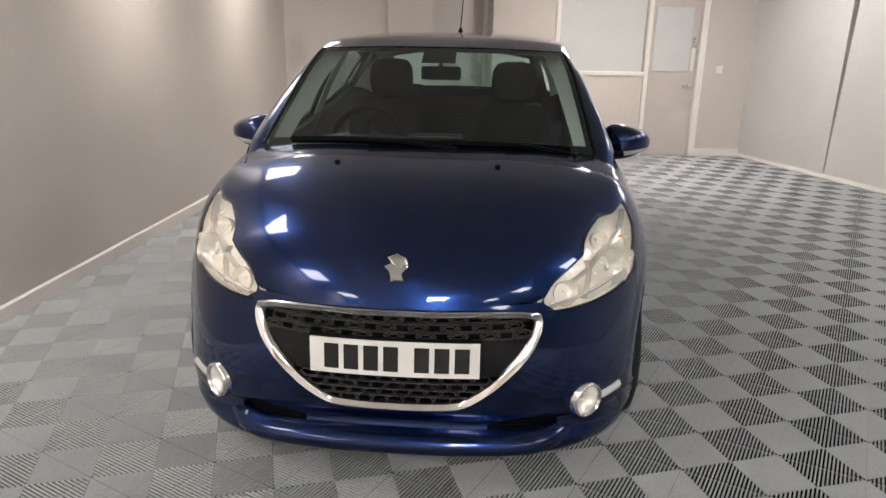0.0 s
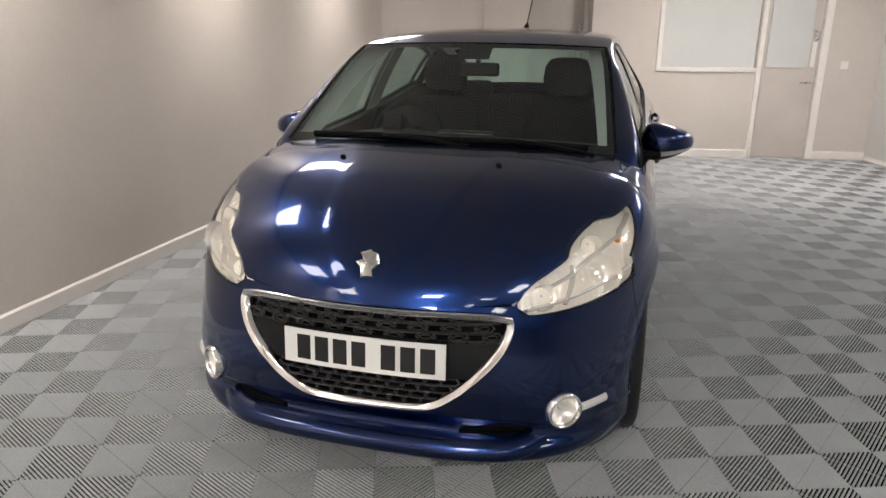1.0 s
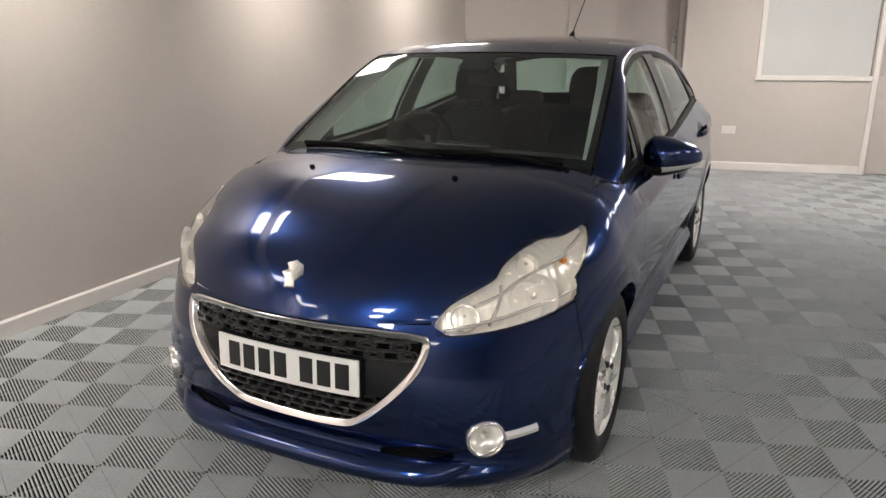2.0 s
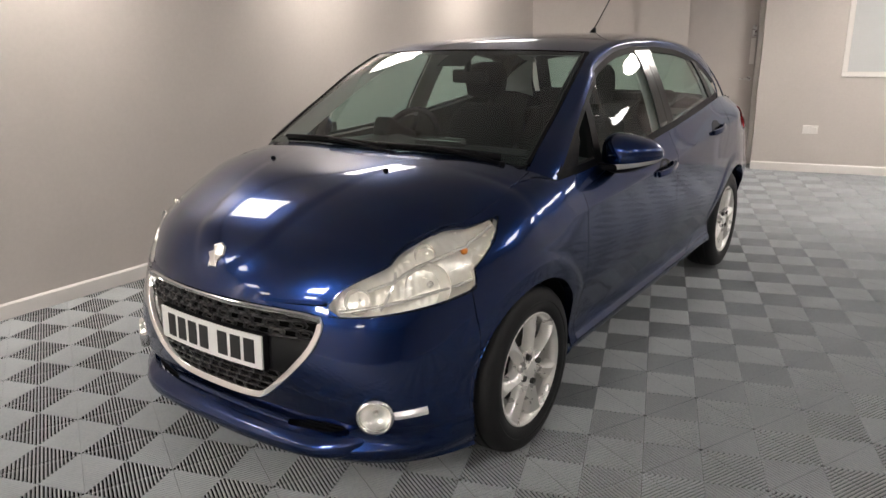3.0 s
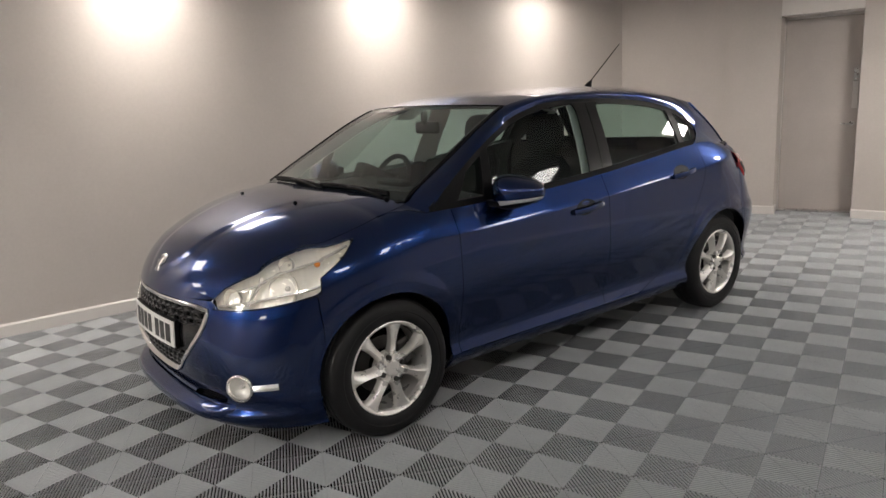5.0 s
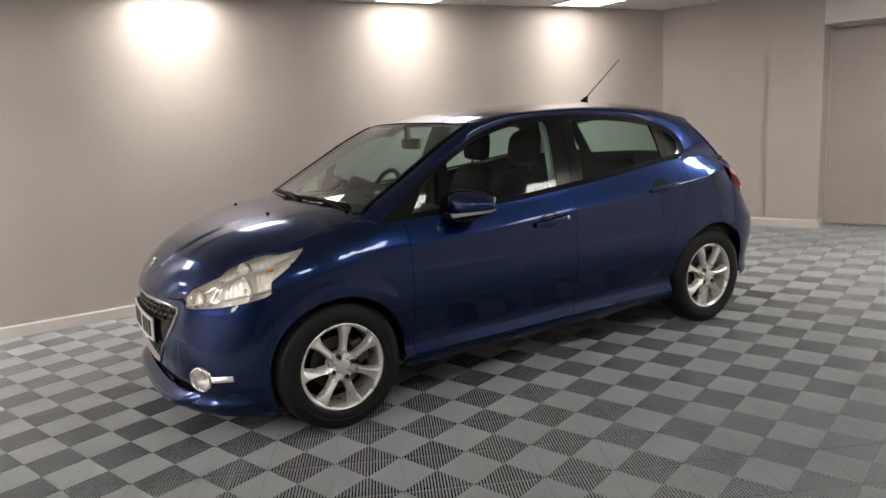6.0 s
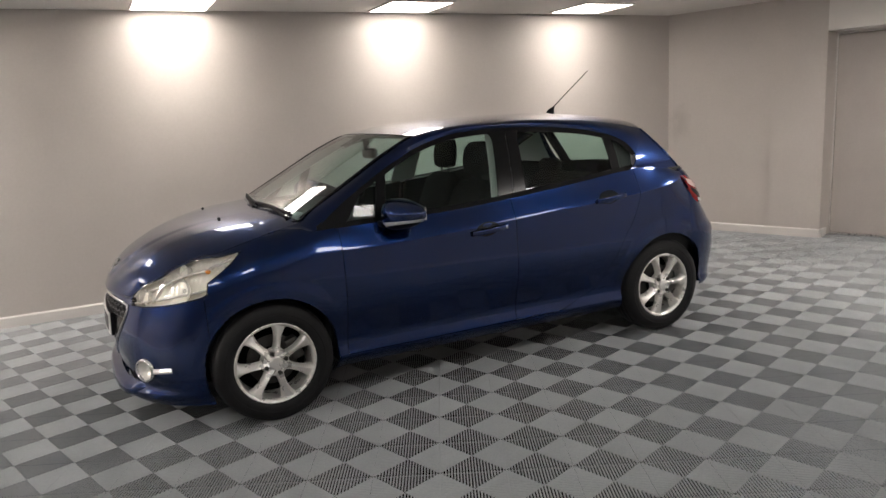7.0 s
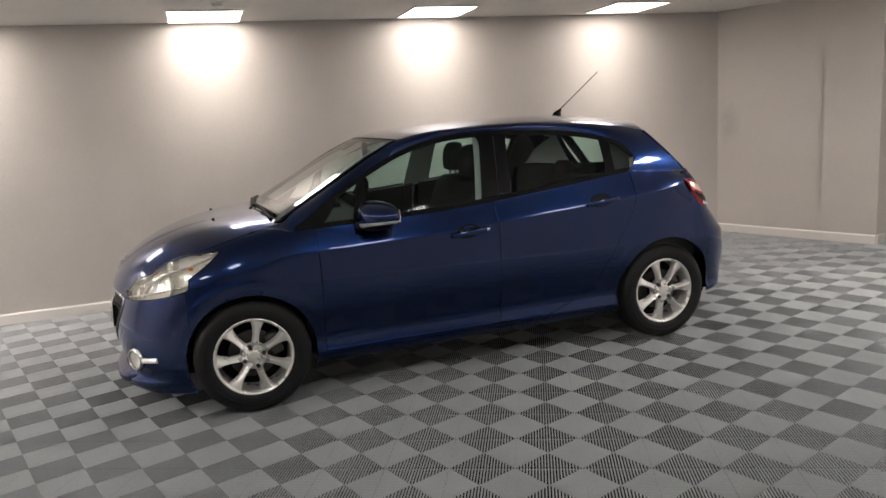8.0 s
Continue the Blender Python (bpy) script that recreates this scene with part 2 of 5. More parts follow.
def lever(parent, x, y, z, way=-1):
    """A lever handle on a round rose, standing out along -y."""
    h = bmesh.new()
    bmesh.ops.create_cone(h, cap_ends=True, segments=20, radius1=0.026, radius2=0.026, depth=0.012, matrix=Matrix.Translation((x, y - 0.006, z)) @ Matrix.Rotation(radians(90), 4, "X"))
    bmesh.ops.create_cone(h, cap_ends=True, segments=12, radius1=0.009, radius2=0.009, depth=0.05, matrix=Matrix.Translation((x, y - 0.03, z)) @ Matrix.Rotation(radians(90), 4, "X"))
    bmesh.ops.create_cone(h, cap_ends=True, segments=12, radius1=0.010, radius2=0.008, depth=0.115, matrix=Matrix.Translation((x + way * 0.05, y - 0.05, z)) @ Matrix.Rotation(radians(90), 4, "Y"))
    return part("door_handle", h, STEEL, parent, "brushed steel lever handle", smooth=True, angle=40)


lever(leaf, X(2.635), 0.02, 0.875)


def lock_set(parent, x, y, z_top, z_bot):
    """A keypad lock above a pale push plate."""
    kp = part("keypad", box(box(bmesh.new(), (x - 0.022, y - 0.03, z_top - 0.12), (x + 0.022, y, z_top), bevel=0.006), (x - 0.012, y - 0.045, z_top - 0.1), (x + 0.012, y - 0.028, z_top - 0.07), bevel=0.003), STEEL, parent, "steel keypad lock")
    part("push_plate", B((x - 0.024, y - 0.004, z_bot), (x + 0.024, y, z_top - 0.135), bevel=0.001), WHITE, parent, "white finger plate")
    return kp


lock_set(leaf, X(2.638), 0.018, 1.46, 1.05)
# door in the alcove
AT = frame_at(p_d0, p_d1)
door = thing("door_2", "closed plain grey door set back in an alcove", "door", m=AT)
door["kind"] = "structure"
dw = (Vector(p_d1) - Vector(p_d0)).length
bar("door_frame", (-0.01, -0.02, 0), (0.028, 0.05, 2.07), WHITE, door)
bar("door_frame", (dw - 0.035, -0.02, 0), (dw + 0.012, 0.05, 2.07), WHITE, door)
bar("door_frame", (0.028, -0.02, 2.045), (dw - 0.035, 0.05, 2.07), WHITE, door)
bar("threshold", (0.028, -0.03, 0), (dw - 0.035, 0.05, 0.012), STEEL, door, label="worn metal threshold strip")
leaf = bar("door_leaf", (0.031, 0.004, 0.014), (dw - 0.039, 0.044, 2.042), DOORP, door)
lever(leaf, dw - 0.085, 0.004, 0.945)
lock_set(leaf, dw - 0.075, 0.003, 1.51, 1.10)


def wall_plate(name, label, category, m, wide, high, kind_):
    t = thing(name, label, category, m=m)
    part("plate", B((-wide / 2, -0.010, -high / 2), (wide / 2, 0.0, high / 2), bevel=0.003), WHITE, t)
    if kind_ == "switch":
        part("rocker", B((-0.011, -0.015, -0.02), (0.011, -0.009, 0.02), bevel=0.002), WHITE, t)
    else:
        for sx in (-0.035, 0.035):
            part("socket_face", B((sx - 0.026, -0.013, -0.026), (sx + 0.026, -0.009, 0.026), bevel=0.002), WHITE, t)
    return t


wall_plate("light_switch", "white plastic light switch on the grey wall", "switch", NT @ Matrix.Translation((X(2.98), 0, 1.075)), 0.086, 0.086, "switch")
wall_plate("wall_socket", "white double wall socket low on the wall", "socket", NT @ Matrix.Translation((X(0.70), 0, 0.445)), 0.146, 0.086, "socket")

DETECTOR = (-1.23, 0.12, HIGH)


def pad_disc(r, high):
    """A low round cap hanging below z = 0."""
    bm = bmesh.new()
    rows = [(r, 0.0), (r, -high * 0.6), (r * 0.9, -high * 0.9), (r * 0.6, -high)]
    rings = [[bm.verts.new((q * math.cos(2 * math.pi * i / 24), q * math.sin(2 * math.pi * i / 24), z)) for i in range(24)] for q, z in rows]
    for a, b in zip(rings, rings[1:]):
        for i in range(24):
            bm.faces.new((a[i], a[(i + 1) % 24], b[(i + 1) % 24], b[i]))
    bm.faces.new(rings[-1])
    bm.faces.new(rings[0][::-1])
    bmesh.ops.recalc_face_normals(bm, faces=bm.faces[:])
    return bm


# ---- lit ceiling panels ----
def ceiling_panel(light, label):
    t = thing("ceiling_panel", label, "ceiling lamp", (0, 0, 0), "ceiling lamps")
    fr = bmesh.new()
    for lo, hi in (((-0.30, -0.30, -0.012), (0.30, -0.285, 0.0)), ((-0.30, 0.285, -0.012), (0.30, 0.30, 0.0)), ((-0.30, -0.285, -0.012), (-0.285, 0.285, 0.0)), ((0.285, -0.285, -0.012), (0.30, 0.285, 0.0))):
        box(fr, lo, hi)
    part("frame", fr, WHITE, t)
    part("diffuser", B((-0.284, -0.284, -0.008), (0.284, 0.284, -0.002)), light, t, "glowing white diffuser")
    return t


# the panels at y -5.9 and -6.9 are unseen, added to lengthen the rows
spots = [(-1.86, -5.9), (-1.86, -3.94), (-1.86, -1.95), (-1.84, 0.04), (-1.78, 2.04), (-1.70, 3.98)]
more = [(3.15, -6.9), (3.15, -4.9), (3.15, -2.9), (3.15, -0.9), (3.15, 1.1), (3.15, 3.1), (3.15, 5.1)]
# rear and middle are added fill: rear wall, front floor and long wall
rear = [(1.55, 4.7)]
middle = [(0.6, -3.9), (0.6, -5.9)]
for light, where, label in ((PANEL_WARM, spots, "square white lit panel in the ceiling along the wall"), (PANEL_COOL, more, "square white lit panel set in the ceiling"), (PANEL_FRONT_FILL, middle, "added unseen ceiling panel that brightens the front"), (PANEL_REAR_FILL, rear, "added unseen ceiling panel that brightens the rear wall")):
    lamp = ceiling_panel(light, label)
    lamp.matrix_basis = Matrix.Translation((*where[0], HIGH))
    for x, y in where[1:]:
        copy_thing(lamp, Matrix.Translation((x, y, HIGH)))

# added area lamps under the wall row brighten wall foot and floor, front pair most
throw = bpy.data.lights.new("added_throw", "AREA")
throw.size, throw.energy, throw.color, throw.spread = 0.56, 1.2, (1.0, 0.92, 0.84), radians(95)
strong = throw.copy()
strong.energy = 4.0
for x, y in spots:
    lit = new("added_throw", strong if y < -3.0 else throw)
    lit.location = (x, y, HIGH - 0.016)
# smoke detector
sd = thing("smoke_detector", "small round white smoke detector on the ceiling", "smoke detector", DETECTOR)
part("base", pad_disc(0.052, 0.012), WHITE, sd)
part("dome", pad_disc(0.042, 0.030), WHITE, sd)


import functools


# ---- car materials ----
def paint_mat():
    """Metallic blue lacquer: flake tone under a clear coat."""
    m = mat("metallic blue lacquer", (0.0042, 0.0200, 0.097), 0.26, 0.95, var=0.06, scale=3.0, coat=1.0)
    nt = m.node_tree
    b = nt.nodes["Principled BSDF"]
    tc = nt.nodes.new("ShaderNodeTexCoord")
    n = nt.nodes.new("ShaderNodeTexNoise")
    n.inputs["Scale"].default_value = 900
    nt.links.new(tc.outputs["Object"], n.inputs["Vector"])
    bp = nt.nodes.new("ShaderNodeBump")
    bp.inputs["Strength"].default_value = 0.06
    bp.inputs["Distance"].default_value = 0.001
    nt.links.new(n.outputs["Fac"], bp.inputs["Height"])
    nt.links.new(bp.outputs["Normal"], b.inputs["Normal"])
    b.inputs["Specular Tint"].default_value = (0.66, 0.70, 0.80, 1)
    b.inputs["Coat Roughness"].default_value = 0.045
    b.inputs["Coat IOR"].default_value = 1.5
    return m


def glass_mat(name, tint, gloss_ior=1.5, rough=0.0, layers=1.15, power=4.0):
    m = bpy.data.materials.new(name)
    m.use_nodes = True
    nt = m.node_tree
    nt.nodes.clear()
    out = nt.nodes.new("ShaderNodeOutputMaterial")
    tr = nt.nodes.new("ShaderNodeBsdfTransparent")
    tr.inputs[0].default_value = (*tint, 1)
    gl = nt.nodes.new("ShaderNodeBsdfGlossy")
    gl.inputs["Roughness"].default_value = rough
    fr = nt.nodes.new("ShaderNodeLayerWeight")
    fr.inputs["Blend"].default_value = 0.5
    pw = nt.nodes.new("ShaderNodeMath")
    pw.operation = "POWER"
    pw.inputs[1].default_value = power
    sc = nt.nodes.new("ShaderNodeMapRange")
    sc.inputs["To Min"].default_value = layers * ((gloss_ior - 1) / (gloss_ior + 1)) ** 2
    sc.inputs["To Max"].default_value = 1.0
    nt.links.new(fr.outputs["Facing"], pw.inputs[0])
    nt.links.new(pw.outputs[0], sc.inputs["Value"])
    mx = nt.nodes.new("ShaderNodeMixShader")
    nt.links.new(sc.outputs["Result"], mx.inputs[0])
    nt.links.new(tr.outputs[0], mx.inputs[1])
    nt.links.new(gl.outputs[0], mx.inputs[2])
    nt.links.new(mx.outputs[0], out.inputs[0])
    return m


PAINT = paint_mat()
GLASS = glass_mat("green tinted car glass", (0.68, 0.84, 0.79), 1.52)
SCREEN = glass_mat("laminated windscreen glass", (0.70, 0.86, 0.82), 1.52, 0.02, 2.0, 3.6)
LENS = glass_mat("clear lamp lens", (0.98, 0.98, 0.97), 1.35)
RED_LENS = mat("red lamp lens", (0.35, 0.012, 0.015), 0.08, coat=1.0, var=0.05, scale=30)
PALE = mat("pale lamp plastic", (0.75, 0.48, 0.46), 0.12, coat=1.0, var=0.05, scale=30)
CHROME = mat("chrome trim", (0.78, 0.77, 0.76), 0.10, 1.0, rvar=0.03, scale=15)
SATIN = mat("satin silver trim", (0.66, 0.65, 0.63), 0.24, 1.0, rvar=0.06, scale=18)
STRIP = mat("bright silver strip", (0.80, 0.80, 0.79), 0.22, 0.35, rvar=0.04, scale=18)
ALLOY = mat("silver alloy wheel paint", (0.84, 0.82, 0.79), 0.30, 0.50, var=0.05, scale=12, rvar=0.06, coat=0.4)
REFLECTOR = mat("lamp reflector", (0.94, 0.92, 0.88), 0.10, 0.6, var=0.01, scale=25, rvar=0.05)
BEZEL = mat("lamp housing", (0.95, 0.92, 0.85), 0.22, 0.3, var=0.015, scale=18, rvar=0.06)
AMBER = mat("amber bulb", (0.75, 0.25, 0.04), 0.2, coat=0.5)
RUBBER = mat("tyre rubber", (0.013, 0.013, 0.014), 0.5, spec=0.25, var=0.15, scale=14, bump=0.15, bscale=120)
BLACK = mat("black plastic", (0.006, 0.006, 0.007), 0.40, spec=0.07, var=0.1, scale=25, bump=0.08, bscale=350)
GLOSS_BLACK = mat("gloss black trim", (0.006, 0.006, 0.007), 0.2, spec=0.35, var=0.05, scale=20)
GRILL = mat("satin dark grille plastic", (0.020, 0.020, 0.022), 0.28, spec=0.5, var=0.1, scale=30)
CLOTH = mat("dark seat cloth", (0.011, 0.011, 0.012), 0.9, spec=0.1, var=0.15, scale=10, bump=0.3, bscale=500)
CABIN = mat("dark grey cabin plastic", (0.024, 0.026, 0.026), 0.6, spec=0.25, var=0.08, scale=9, bump=0.1, bscale=300)
LINING = mat("pale grey roof lining", (0.56, 0.56, 0.54), 0.9, var=0.04, scale=6, bump=0.1, bscale=300)
DISC = mat("brake disc steel", (0.09, 0.086, 0.082), 0.45, 0.7, rvar=0.1, scale=30)
BOLT = mat("dark wheel bolt steel", (0.06, 0.058, 0.055), 0.35, 0.6, rvar=0.1, scale=30)
PLATE = mat("white plate", (0.80, 0.80, 0.78), 0.3, var=0.02, scale=8)
INK = mat("black plate marks", (0.012, 0.012, 0.012), 0.4)

car = thing("car", "dark metallic blue five-door hatchback standing on grey tiles", "car", (-0.012, 0, 0))


# ---- car surfaces (x to the car's left side, y to its rear, half widths) ----
def curve(*pts):
    """Smooth monotone interpolation through (key, value...) rows."""
    k_ = np.array([p[0] for p in pts], float)
    v = np.array([p[1:] for p in pts], float)
    d = np.diff(v, axis=0) / np.diff(k_)[:, None]
    mm = np.zeros_like(v)
    mm[0], mm[-1] = d[0], d[-1]
    for i in range(1, len(k_) - 1):
        mm[i] = np.where(d[i - 1] * d[i] > 0, 2 * d[i - 1] * d[i] / (d[i - 1] + d[i] + 1e-12), 0)

    def exact(t):
        i = min(int(np.searchsorted(k_, t, side="right")) - 1, len(k_) - 2)
        h = k_[i + 1] - k_[i]
        s = (t - k_[i]) / h
        return (2 * s**3 - 3 * s**2 + 1) * v[i] + (s**3 - 2 * s**2 + s) * h * mm[i] + (3 * s**2 - 2 * s**3) * v[i + 1] + (s**3 - s**2) * h * mm[i + 1]

    n = 500
    lo, hi = float(k_[0]), float(k_[-1])
    table = [tuple(float(c) for c in exact(lo + (hi - lo) * i / n)) for i in range(n + 1)]
    single = v.shape[1] == 1

    def at(t):
        f = (t - lo) / (hi - lo) * n
        f = 0.0 if f < 0 else (n - 1e-9 if f >= n else f)
        i = int(f)
        f -= i
        a, b = table[i], table[i + 1]
        if single:
            return a[0] + (b[0] - a[0]) * f
        return tuple(p + (q - p) * f for p, q in zip(a, b))
    return at


WIDE = curve((0.0, 0.862), (0.4, 0.860), (1.2, 0.862), (2.0, 0.866), (2.54, 0.868), (2.75, 0.855), (3.0, 0.80))
TOP = curve((0.0, 0.700, 0.929), (0.05, 0.706, 0.941), (0.10, 0.714, 0.950), (0.17, 0.738, 0.955), (0.256, 0.783, 0.936), (0.4, 0.792, 0.940), (1.0, 0.797, 0.957), (1.4, 0.797, 0.985), (1.9, 0.792, 1.033), (2.2, 0.785, 1.066), (2.4, 0.775, 1.078), (2.6, 0.755, 1.060), (2.75, 0.735, 1.030), (3.0, 0.70, 1.0))
LOW = curve((0.13, -0.165), (0.16, -0.125), (0.20, -0.085), (0.24, -0.046), (0.262, -0.034), (0.274, -0.031), (0.300, -0.047), (0.34, -0.053), (0.42, -0.036), (0.53, -0.008), (0.62, 0.0), (0.70, -0.002))
F_R, R_R, HUB = 0.338, 0.348, 0.31


def bez(p0, p1, p2, p3, t):
    s = 1 - t
    return tuple(s**3 * a + 3 * s * s * t * b + 3 * s * t * t * c + t**3 * d for a, b, c, d in zip(p0, p1, p2, p3))


CREASE = curve((0.0, 0.820), (0.5, 0.827), (0.8, 0.835), (1.1, 0.850), (1.4, 0.866), (1.77, 0.890), (2.03, 0.906), (2.27, 0.926), (2.45, 0.948), (2.75, 0.985))
ROW_MEMO = {}


def row_table(y):
    key = round(y, 4)
    if key not in ROW_MEMO:
        w, (xt, zt) = WIDE(y), TOP(y)
        zs = [0.16 + 0.54 * i / 40 for i in range(40)]
        xs = [w + LOW(z) for z in zs]
        for i in range(25):
            x, z = bez((w - 0.002, 0.70), (w - 0.004, 0.70 + 0.5 * (zt - 0.70)), (xt + 0.55 * (w - xt), zt - 0.02), (xt, zt), i / 24)
            xs.append(x)
            zs.append(z)
        grid = np.linspace(0.16, 1.12, 193)
        soft = np.interp(grid, zs, xs)
        # upright to the shoulder line, then a straight shelf up to the belt
        zc = min(CREASE(y), zt - 0.03)
        hard = np.interp(grid, zs[:40] + [zc, zt], xs[:40] + [w - 0.007, xt])
        for _ in range(5):
            hard[1:-1] = 0.25 * hard[:-2] + 0.5 * hard[1:-1] + 0.25 * hard[2:]
        f = min(1.0, max(0.0, (y - 0.1) / 0.4)) * min(1.0, max(0.0, (2.75 - y) / 0.25))
        ROW_MEMO[key] = (soft + (hard - soft) * f).tolist()
    return ROW_MEMO[key]


def flare(y, z):
    f = 0.0
    for yc, rr in ((0.0, F_R), (2.538, R_R)):
        r = math.hypot(y - yc, z - HUB)
        q = min(1.0, max(0.0, (rr + 0.082 - r) / 0.030))
        f += 0.008 * q * q * (3 - 2 * q) * min(1.0, max(0.0, (z - 0.3) / 0.25))
    return f


def creased(y, z0, zt, v):
    """Height of a row v between z0 and zt, with the shoulder line at v = 0.75."""
    zc = CREASE(y)
    if v < 0.75:
        return zc - (zc - z0) * (1 - v / 0.75) ** 1.5
    return zc + (zt - zc) * (4 * v - 3) ** 1.4


def side_x(y, z):
    xs = row_table(y)
    f = min(191.999, max(0.0, (z - 0.16) / 0.005))
    i = int(f)
    return xs[i] + (xs[i + 1] - xs[i]) * (f - i) + flare(y, z) * (1.0 if z < 0.75 else max(0.0, 1 - (z - 0.75) / 0.1))


NOSE = curve((0.14, -0.66, 0.45, -0.60), (0.155, -0.695, 0.45, -0.65), (0.18, -0.714, 0.45, -0.675), (0.205, -0.710, 0.46, -0.67), (0.228, -0.680, 0.47, -0.645), (0.26, -0.668, 0.48, -0.635), (0.31, -0.690, 0.50, -0.64), (0.34, -0.696, 0.50, -0.64), (0.40, -0.714, 0.485, -0.62), (0.50, -0.724, 0.445, -0.58), (0.58, -0.718, 0.405, -0.548), (0.64, -0.704, 0.378, -0.52), (0.712, -0.675, 0.356, -0.482), (0.774, -0.630, 0.35, -0.42), (0.84, -0.53, 0.35, -0.29), (0.88, -0.45, 0.35, -0.20), (0.95, -0.27, 0.35, -0.08), (1.0, -0.1, 0.35, 0.0))


NOSE_MEMO = {}
NOSE_W = curve((0.14, 0.105), (0.16, 0.085), (0.20, 0.067), (0.24, 0.042), (0.262, 0.034), (0.275, 0.030), (0.29, 0.042), (0.33, 0.044), (0.42, 0.028), (0.53, 0.006), (0.62, 0.0), (1.1, 0.0))


def nose(t, z):
    key = round(z, 4)
    if key not in NOSE_MEMO:
        NOSE_MEMO[key] = (*NOSE(z), side_x(0.05, z) + NOSE_W(z))
    yf, c1, c2, w = NOSE_MEMO[key]
    s = 1 - t
    x = 3 * s * s * t * c1 + (3 * s * t * t + t**3) * w
    y = (s**3 + 3 * s * s * t) * yf + 3 * s * t * t * c2 + t**3 * 0.05
    f = flare(y, z) if y < 0.04 else flare(0.04, z)
    return x + (f - flare(0.05, z)) * min(1, t), y, z


def solve(fn, want, lo=0.0, hi=1.0):
    for _ in range(20):
        m_ = (lo + hi) / 2
        if fn(m_) < want:
            lo = m_
        else:
            hi = m_
    return (lo + hi) / 2


@functools.lru_cache(maxsize=None)
def nose_t_y(y, z):
    return solve(lambda t: nose(t, z)[1], y)


def nose_at_x(x, z):
    t = solve(lambda t_: nose(t_, z)[0], abs(x))
    p = nose(t, z)
    return (x, p[1], z)


def body_x(y, z):
    return side_x(y, z) if y >= 0.05 else nose(nose_t_y(y, z), z)[0]


TAIL = curve((0.16, 3.00, 0.60, 2.98), (0.22, 3.09, 0.62, 3.05), (0.30, 3.18, 0.62, 3.13), (0.45, 3.21, 0.60, 3.14), (0.62, 3.20, 0.58, 3.12), (0.72, 3.13, 0.56, 3.05), (0.82, 3.025, 0.55, 2.975), (0.92, 2.975, 0.55, 2.925), (1.02, 2.92, 0.52, 2.88), (1.10, 2.88, 0.50, 2.84))


def tail(t, z):
    yr, c1, c2 = TAIL(z)
    w = side_x(2.75, z)
    x, y = bez((0, yr), (c1, yr), (w, c2), (w, 2.75), t)
    return x, y, z


BONNET_Z = curve((-0.70, 0.660), (-0.615, 0.662), (-0.60, 0.670), (-0.558, 0.716), (-0.50, 0.752), (-0.45, 0.777), (-0.425, 0.796), (-0.375, 0.820), (-0.302, 0.846), (-0.242, 0.862), (-0.20, 0.870), (-0.143, 0.888), (-0.071, 0.911), (0.0, 0.931), (0.05, 0.941), (0.2, 0.962))

# ---- car panel builder ----
MID = Vector((0, 1.2, 0.6))


def patch(fn, nu, nv, cut=None, snap=None, flip=1):
    """A grid of nu by nv quads over fn(u, v), with a hole where cut(p) holds and its rim drawn to snap(p)."""
    P = [[Vector(fn(i / nu, j / nv)) for j in range(nv + 1)] for i in range(nu + 1)]
    hole = [[bool(cut and cut(p)) for p in row] for row in P]
    bm = bmesh.new()
    made = {}

    def vert(i, j):
        if (i, j) not in made:
            p = P[i][j]
            if hole[i][j]:
                p = Vector(snap(p))
            made[(i, j)] = bm.verts.new(p)
        return made[(i, j)]

    for i in range(nu):
        for j in range(nv):
            q = ((i, j), (i + 1, j), (i + 1, j + 1), (i, j + 1))
            if all(hole[a][b] for a, b in q):
                continue
            bm.faces.new([vert(a, b) for a, b in q])
    bmesh.ops.remove_doubles(bm, verts=bm.verts[:], dist=0.0004)
    bm.normal_update()
    if sum((f.calc_center_median() - MID).dot(f.normal) * f.calc_area() for f in bm.faces) * flip < 0:
        bmesh.ops.reverse_faces(bm, faces=bm.faces[:])
    return bm


def mirrored(bm):
    b2 = bm.copy()
    for v in b2.verts:
        v.co.x = -v.co.x
    bmesh.ops.reverse_faces(b2, faces=b2.faces[:])
    return b2


def whole(bm):
    """The mesh joined with its mirror image."""
    vs = [v.co.copy() for v in bm.verts]
    for v in list(bm.verts):
        v.index = v.index
    bm.verts.index_update()
    new_v = [bm.verts.new((-c.x, c.y, c.z)) for c in vs]
    for f in list(bm.faces):
        bm.faces.new([new_v[v.index] for v in reversed(f.verts)])
    bmesh.ops.remove_doubles(bm, verts=bm.verts[:], dist=0.0008)
    return bm


def solid(ob, thick=0.008):
    me = ob.data
    idx = np.zeros(len(me.loops), int)
    me.loops.foreach_get("edge_index", idx)
    for i in np.nonzero(np.bincount(idx, minlength=len(me.edges)) == 1)[0]:
        me.edges[int(i)].use_edge_sharp = True
    md = ob.modifiers.new("thick", "SOLIDIFY")
    md.thickness = thick
    md.offset = -1
    md.use_rim = True
    return ob


def pair(name, bm, material, parent=None, label="", thick=0.008, angle=35):
    """The part on the left side of the car and its twin on the right."""
    obs = []
    for b_ in (mirrored(bm), bm):
        o = part(name, b_, material, parent or car, label, smooth=True, angle=angle)
        if thick:
            solid(o, thick)
        obs.append(o)
    return obs[1], obs[0]


